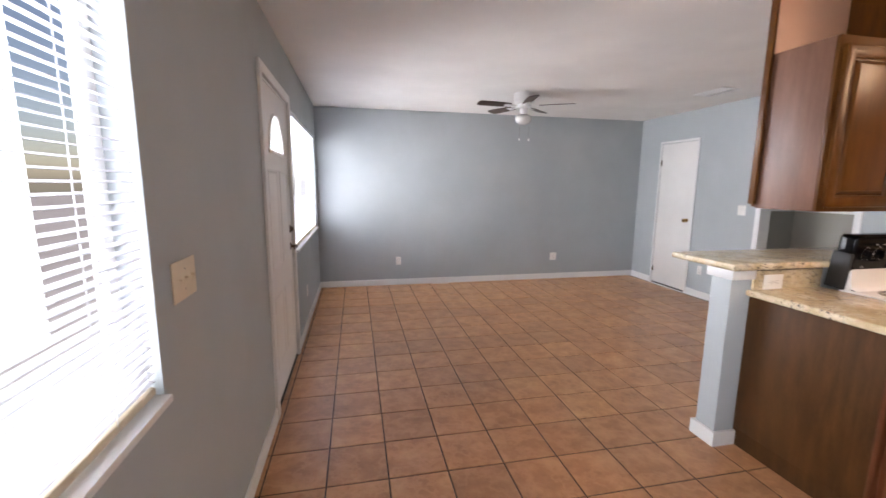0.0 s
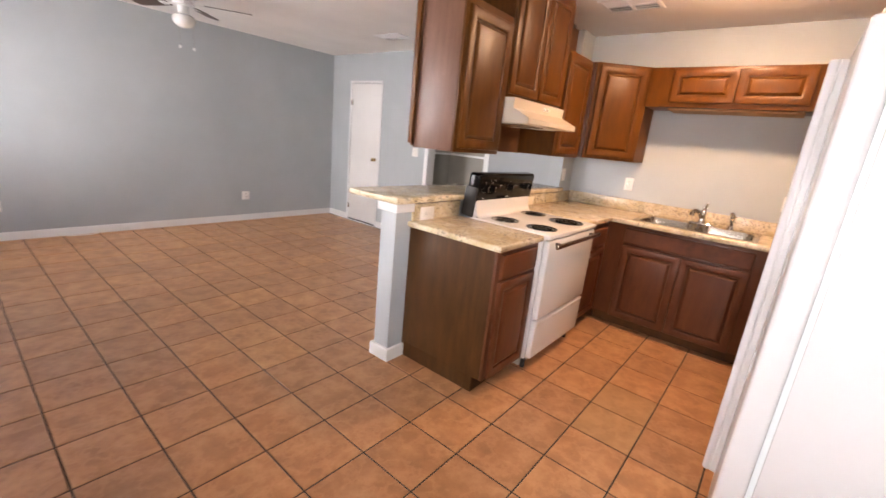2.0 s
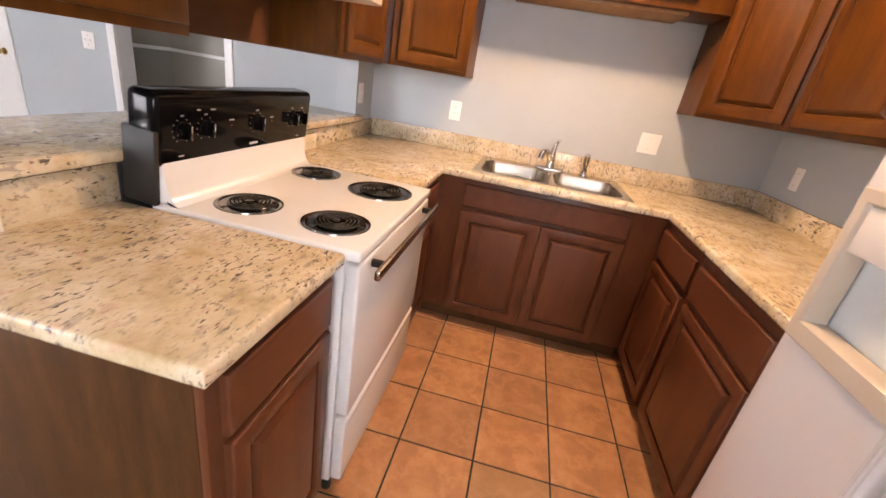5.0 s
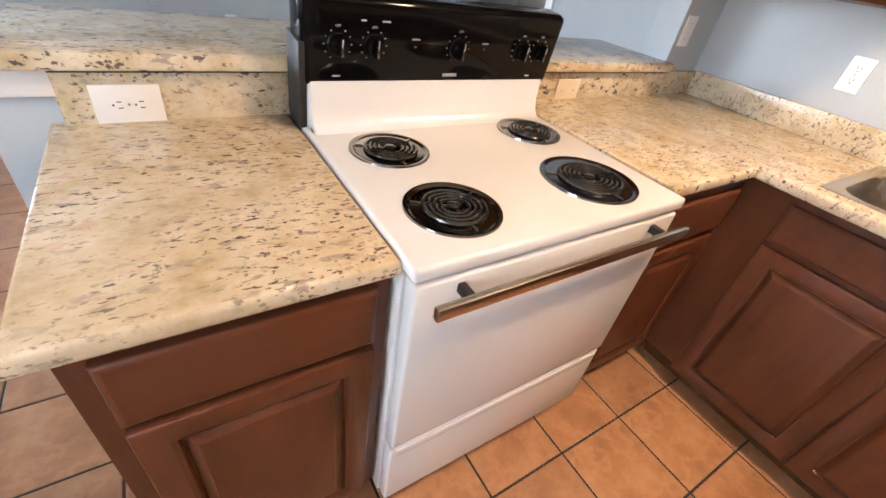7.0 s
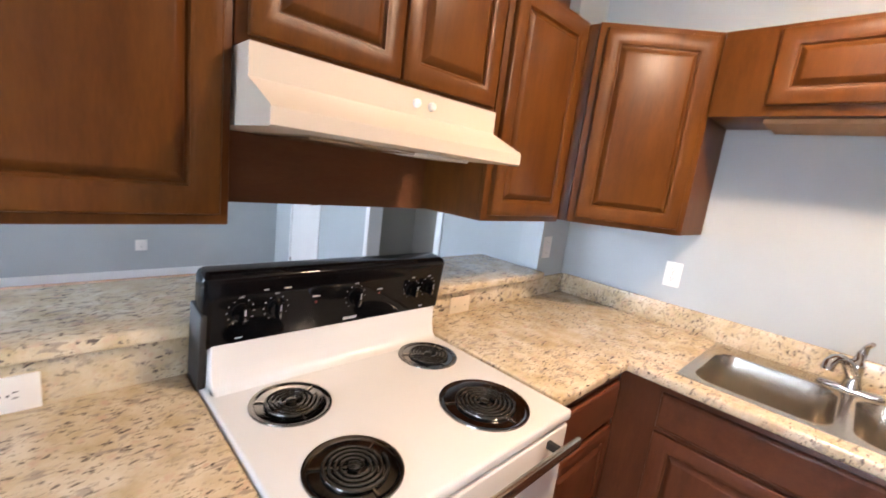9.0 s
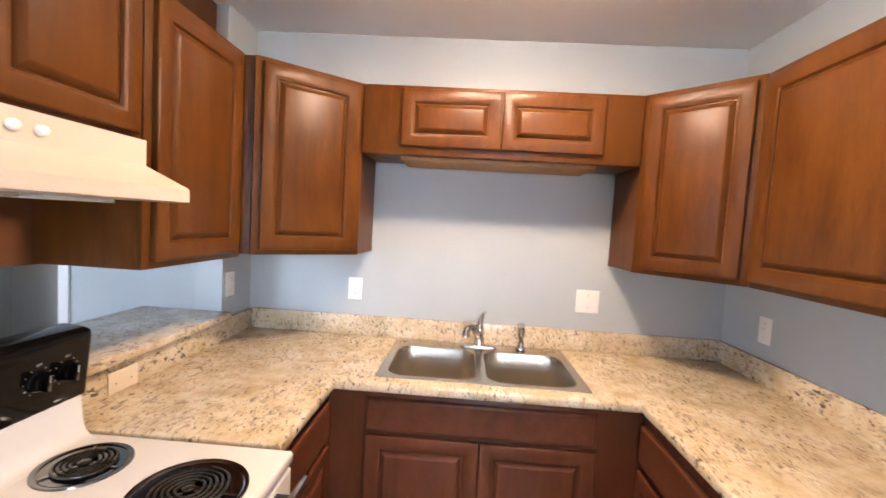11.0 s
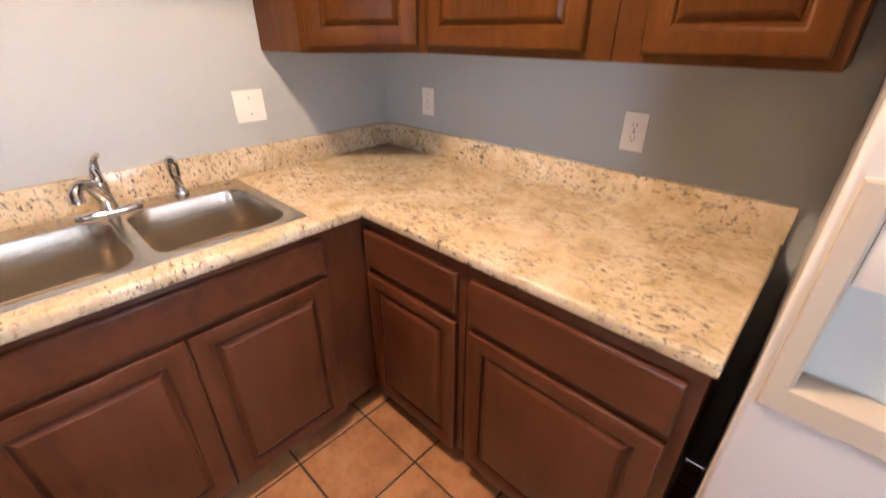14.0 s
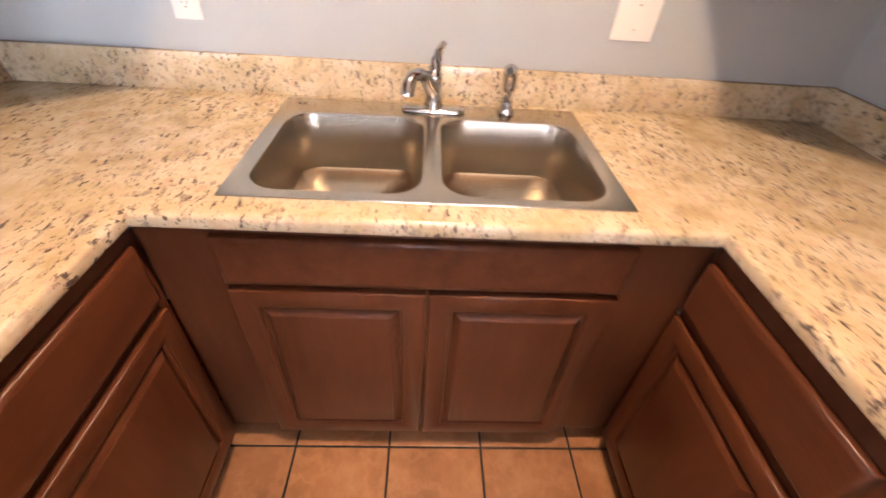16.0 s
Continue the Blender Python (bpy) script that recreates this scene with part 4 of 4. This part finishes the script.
def slabdoor(x0, x1, z0, z1, yb, yf, a0, a1, c0, c1):
    def r(xa, xb, za, zb, y):
        return [Vector((xa, y, za)), Vector((xb, y, za)), Vector((xb, y, zb)), Vector((xa, y, zb))]
    return loft([r(x0, x1, z0, z1, yb), r(x0, x1, z0, z1, yf - 0.012), r(x0 + 0.004, x1 - 0.004, z0 + 0.004, z1 - 0.004, yf - 0.004), r(x0 + 0.012, x1 - 0.012, z0 + 0.012, z1 - 0.012, yf),
                 r(a0, a1, c0, c1, yf), r(a0, a1, c0, c1, yb)])


fridge()


# ---- switches and sockets ----
def plate(m, w, h, label, kind, name="wall_outlet", material=None, group="outlets"):
    """A wall plate in local metres: x across, z up, facing -y, centre at the origin."""
    p = thing(name, m.translation, label, "wall plate", group)
    mt = material or PLASTIC
    part("plate", put(block(-w / 2, w / 2, -0.006, -0.0005, -h / 2, h / 2, 0.0025), m), mt, p)
    if kind == "duplex":
        for dz in (-0.020, 0.020):
            s = part("socket", put(loft([rounded(0, 0, 0.0165, 0.0145, 0.008, -0.0058), rounded(0, 0, 0.016, 0.014, 0.008, -0.0078)], False, True), m @ T(0, 0, dz) @ pose(0, 0, 0, -90, 0, 0) @ Matrix.Diagonal((1, 1, -1, 1))), mt, p)
            part("slots", put(join(block(-0.0075, -0.0055, -0.0082, -0.0076, dz - 0.001, dz + 0.008), block(0.0055, 0.0075, -0.0082, -0.0076, dz - 0.001, dz + 0.008), block(-0.002, 0.002, -0.0082, -0.0076, dz - 0.010, dz - 0.006)), m), BLACKMATT, s)
    elif kind == "switch":
        n = max(1, round((w - 0.02) / 0.046))
        for i in range(n):
            x = (i - (n - 1) / 2) * 0.046
            part("toggle", put(join(block(x - 0.005, x + 0.005, -0.0075, -0.0055, -0.012, 0.012, 0.001), block(x - 0.0035, x + 0.0035, -0.017, -0.006, 0.001, 0.009, 0.0015)), m), mt, p)
    part("screws", put(join(*[turned([(0.003, -0.0055), (0.003, -0.0066), (0.0, -0.007)], (0, 0, z), 1, 10) for z in ((0.0,) if kind == "duplex" else (-h * 0.26, h * 0.26))]), m), STEEL, p)
    return p


plate(T(0.563, YF, 0.355), 0.072, 0.117, "white duplex outlet low on the grey far wall", "duplex")
plate(T(3.005, YF, 0.355), 0.105, 0.117, "white outlet plate low on the grey far wall", "duplex")
plate(T(XL, 1.572, 1.178, 90), 0.170, 0.120, "cream triple light switch beside the front door", "switch", "light_switch", IVORY, "switches")
plate(T(XR, 4.275, 1.19, -90), 0.105, 0.117, "white light switch on the living room wall", "switch", "light_switch", None, "switches")
plate(T(XR, 4.79, 0.36, -90), 0.072, 0.117, "white duplex outlet near the closet door", "duplex")
plate(T(XL, 4.60, 0.36, 90), 0.072, 0.117, "white duplex outlet below the window", "duplex")
plate(T(4.200, 2.020, 1.185), 0.072, 0.117, "white light switch on the short wall return", "switch", "light_switch", None, "switches")
plate(T(XK, 1.448, 1.170, -90), 0.072, 0.117, "white duplex outlet on the wall beside the sink", "duplex")
plate(T(XK, 0.238, 1.183, -90), 0.117, 0.117, "blank white double-gang plate on the wall beside the sink", "blank")
plate(T(4.100, YB, 1.158, 180), 0.072, 0.117, "white light switch above the long counter", "switch", "light_switch", None, "switches")
plate(T(3.172, YB, 1.160, 180), 0.074, 0.120, "white duplex outlet above the long counter", "duplex")
plate(T(2.190, 1.999, 0.955) @ pose(0, 0, 0, 0, 90, 0), 0.082, 0.125, "white duplex outlet set sideways in the backsplash", "duplex")
plate(T(3.545, 1.999, 0.958) @ pose(0, 0, 0, 0, 90, 0), 0.082, 0.120, "blank ivory plate set sideways in the backsplash", "blank", "wall_outlet", IVORY)


# ---- ceiling fixtures ----
def vent(x0, x1, y0, y1, label):
    v = thing("ceiling_vent", ((x0 + x1) / 2, (y0 + y1) / 2, ZC - 0.012), label, "air vent", "ceiling vents")
    part("frame", slab([x0, x0 + 0.03, x1 - 0.03, x1], [y0, y0 + 0.03, y1 - 0.03, y1], lambda i, j: not (i == 1 and j == 1), ZC - 0.012, ZC - 0.001, 0.003), TRIM, v)
    part("backing", block(x0 + 0.028, x1 - 0.028, y0 + 0.028, y1 - 0.028, ZC - 0.003, ZC - 0.0015), BLACKMATT, v)
    n = 6
    for i in range(n):
        x = x0 + 0.04 + (x1 - x0 - 0.08) * i / (n - 1)
        part("slat", put(block(-0.009, 0.009, y0 + 0.03, y1 - 0.03, -0.0008, 0.0008), pose(x, 0, ZC - 0.010, 0, 38 if i < n / 2 else -38, 0)), TRIM, v)
    part("divider", block(x0 + 0.03, x1 - 0.03, (y0 + y1) / 2 - 0.012, (y0 + y1) / 2 + 0.012, ZC - 0.0135, ZC - 0.004, 0.001), TRIM, v)


vent(3.68, 3.91, 3.96, 4.35, "white louvred air vent in the living room ceiling")
vent(3.46, 3.74, 1.27, 1.67, "white louvred air vent in the kitchen ceiling")


def ceiling_fan(x, y):
    f = thing("ceiling_fan", (x, y, 2.15), "white ceiling fan with dark wooden blades and light bowl", "ceiling fan")
    part("canopy", turned([(0.105, ZC - 0.002), (0.112, ZC - 0.012), (0.112, ZC - 0.095), (0.10, ZC - 0.112), (0.055, ZC - 0.118), (0.055, ZC - 0.125)], (x, y, 0), 2), TRIM, f)
    part("motor", turned([(0.055, ZC - 0.125), (0.085, ZC - 0.130), (0.088, ZC - 0.158), (0.045, ZC - 0.168), (0.042, ZC - 0.232)], (x, y, 0), 2), TRIM, f)
    part("light_bowl", turned([(0.045, 2.245), (0.083, 2.225), (0.092, 2.20), (0.08, 2.165), (0.05, 2.142), (0.01, 2.134)], (x, y, 0), 2), OPAL, f, "white opal glass bowl")
    for k in range(5):
        a = FAN_TURN + 72 * k
        m = T(x, y, 2.335, a)
        ring = [Vector((px, py, 0)) for px, py in ((0.17, -0.048), (0.30, -0.058), (0.50, -0.063), (0.545, -0.052), (0.555, 0.0), (0.545, 0.052), (0.50, 0.063), (0.30, 0.058), (0.17, 0.048))]
        tilt = pose(0, 0, 0, 11, 0, 0)
        b = part("blade", put(loft([ring, [p + Vector((0, 0, 0.006)) for p in ring]], True, True), m @ tilt), BLADE, f, "dark wooden fan blade")
        part("blade_arm", put(join(block(0.07, 0.19, -0.012, 0.012, -0.006, 0.0, 0.002), block(0.17, 0.24, -0.03, 0.03, -0.005, 0.0, 0.002)), m @ tilt), TRIM, b)
    for dx, dy, z in ((0.06, -0.03, 1.985), (-0.055, -0.035, 1.985)):
        c = part("pull_chain", tube([(x + dx, y + dy, 2.25), (x + dx, y + dy, z)], 0.0012, 5), STEEL, f)
        part("pull_knob", turned([(0.004, 0), (0.010, -0.012), (0.009, -0.024), (0.0, -0.03)], (x + dx, y + dy, z), 2, 12), TRIM, c)


FAN_TURN = -30
ceiling_fan(1.838, 4.738)

LX, LY = 3.45, 0.74
lamp = thing("ceiling_lamp", (LX, LY, ZC - 0.02), "round flush ceiling downlight with lit opal lens", "ceiling lamp")
part("trim_ring", loft([circle((LX, LY, ZC + dz), rad, 2, 40) for rad, dz in ((0.128, -0.001), (0.124, -0.010), (0.108, -0.018), (0.096, -0.019), (0.090, -0.012), (0.090, -0.001))]), TRIM, lamp, "white metal trim ring")
part("lens", turned([(0.089, -0.003), (0.089, -0.020), (0.082, -0.036), (0.060, -0.048), (0.030, -0.054), (0.004, -0.056)], (LX, LY, ZC), 2, 40), LIT, lamp, "glowing opal lens")

# loose white cable along the far baseboard
solid("cable", tube([(1.05, 6.095, 0.006), (1.25, 6.07, 0.006), (1.5, 6.085, 0.05), (1.75, 6.10, 0.087), (2.1, 6.105, 0.090), (2.5, 6.105, 0.089)], 0.004, 6), PLASTIC, "thin white cable lying along the far baseboard", "cable")

# ---- outside ----
solid("ground", block(-60, 60, -60, 60, -0.45, -0.25), CONCRETE, "pale concrete ground outside", "ground", kind="structure")

# ---- floor tiles ----
PX, PY, GAP = 0.3055, 0.3040, 0.0075
floor = solid("floor", block(XL, XK, YB, YF, -0.12, -0.003), GROUT, "terracotta tiled floor with dark grout", "floor", kind="structure")


def tile_bm(w, d):
    bm = block(-w / 2, w / 2, -d / 2, d / 2, -0.006, 0.0)
    top = [e for e in bm.edges if all(v.co.z > -0.001 for v in e.verts)]
    bmesh.ops.bevel(bm, geom=top, offset=0.002, segments=1, affect="EDGES")
    return bm


tile_meshes = {}
far_bm = []
kx0, ky0 = 3.768, 0.889
cells = []
for i in range(-16, 4):
    for j in range(-6, 19):
        a, b = max(kx0 + i * PX + GAP / 2, XL + 0.001), min(kx0 + (i + 1) * PX - GAP / 2, XK - 0.001)
        c, d = max(ky0 + j * PY + GAP / 2, YB + 0.001), min(ky0 + (j + 1) * PY - GAP / 2, YF - 0.001)
        if b - a > 0.02 and d - c > 0.02:
            cells.append((a, b, c, d))
trng = random.Random(4)
for a, b, c, d in cells:
    z = trng.uniform(-0.0006, 0.0)
    tx_, ty_ = trng.uniform(-0.08, 0.08), trng.uniform(-0.08, 0.08)
    if (c + d) / 2 > 5.15:
        far_bm.append(put(tile_bm(b - a, d - c), pose((a + b) / 2, (c + d) / 2, z)))
        continue
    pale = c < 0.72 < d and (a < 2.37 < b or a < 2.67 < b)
    key = (round(b - a, 3), round(d - c, 3), pale)
    if key not in tile_meshes:
        me = bpy.data.meshes.new("tile")
        bm = tile_bm(b - a, d - c)
        bm.to_mesh(me)
        bm.free()
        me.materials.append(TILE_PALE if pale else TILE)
        tile_meshes[key] = me
    o = new("tile", tile_meshes[key])
    o.parent = floor
    o.matrix_local = pose((a + b) / 2, (c + d) / 2, z, tx_, ty_)
part("far_tiles", join(*far_bm), TILE, floor)["kind"] = "stuff"
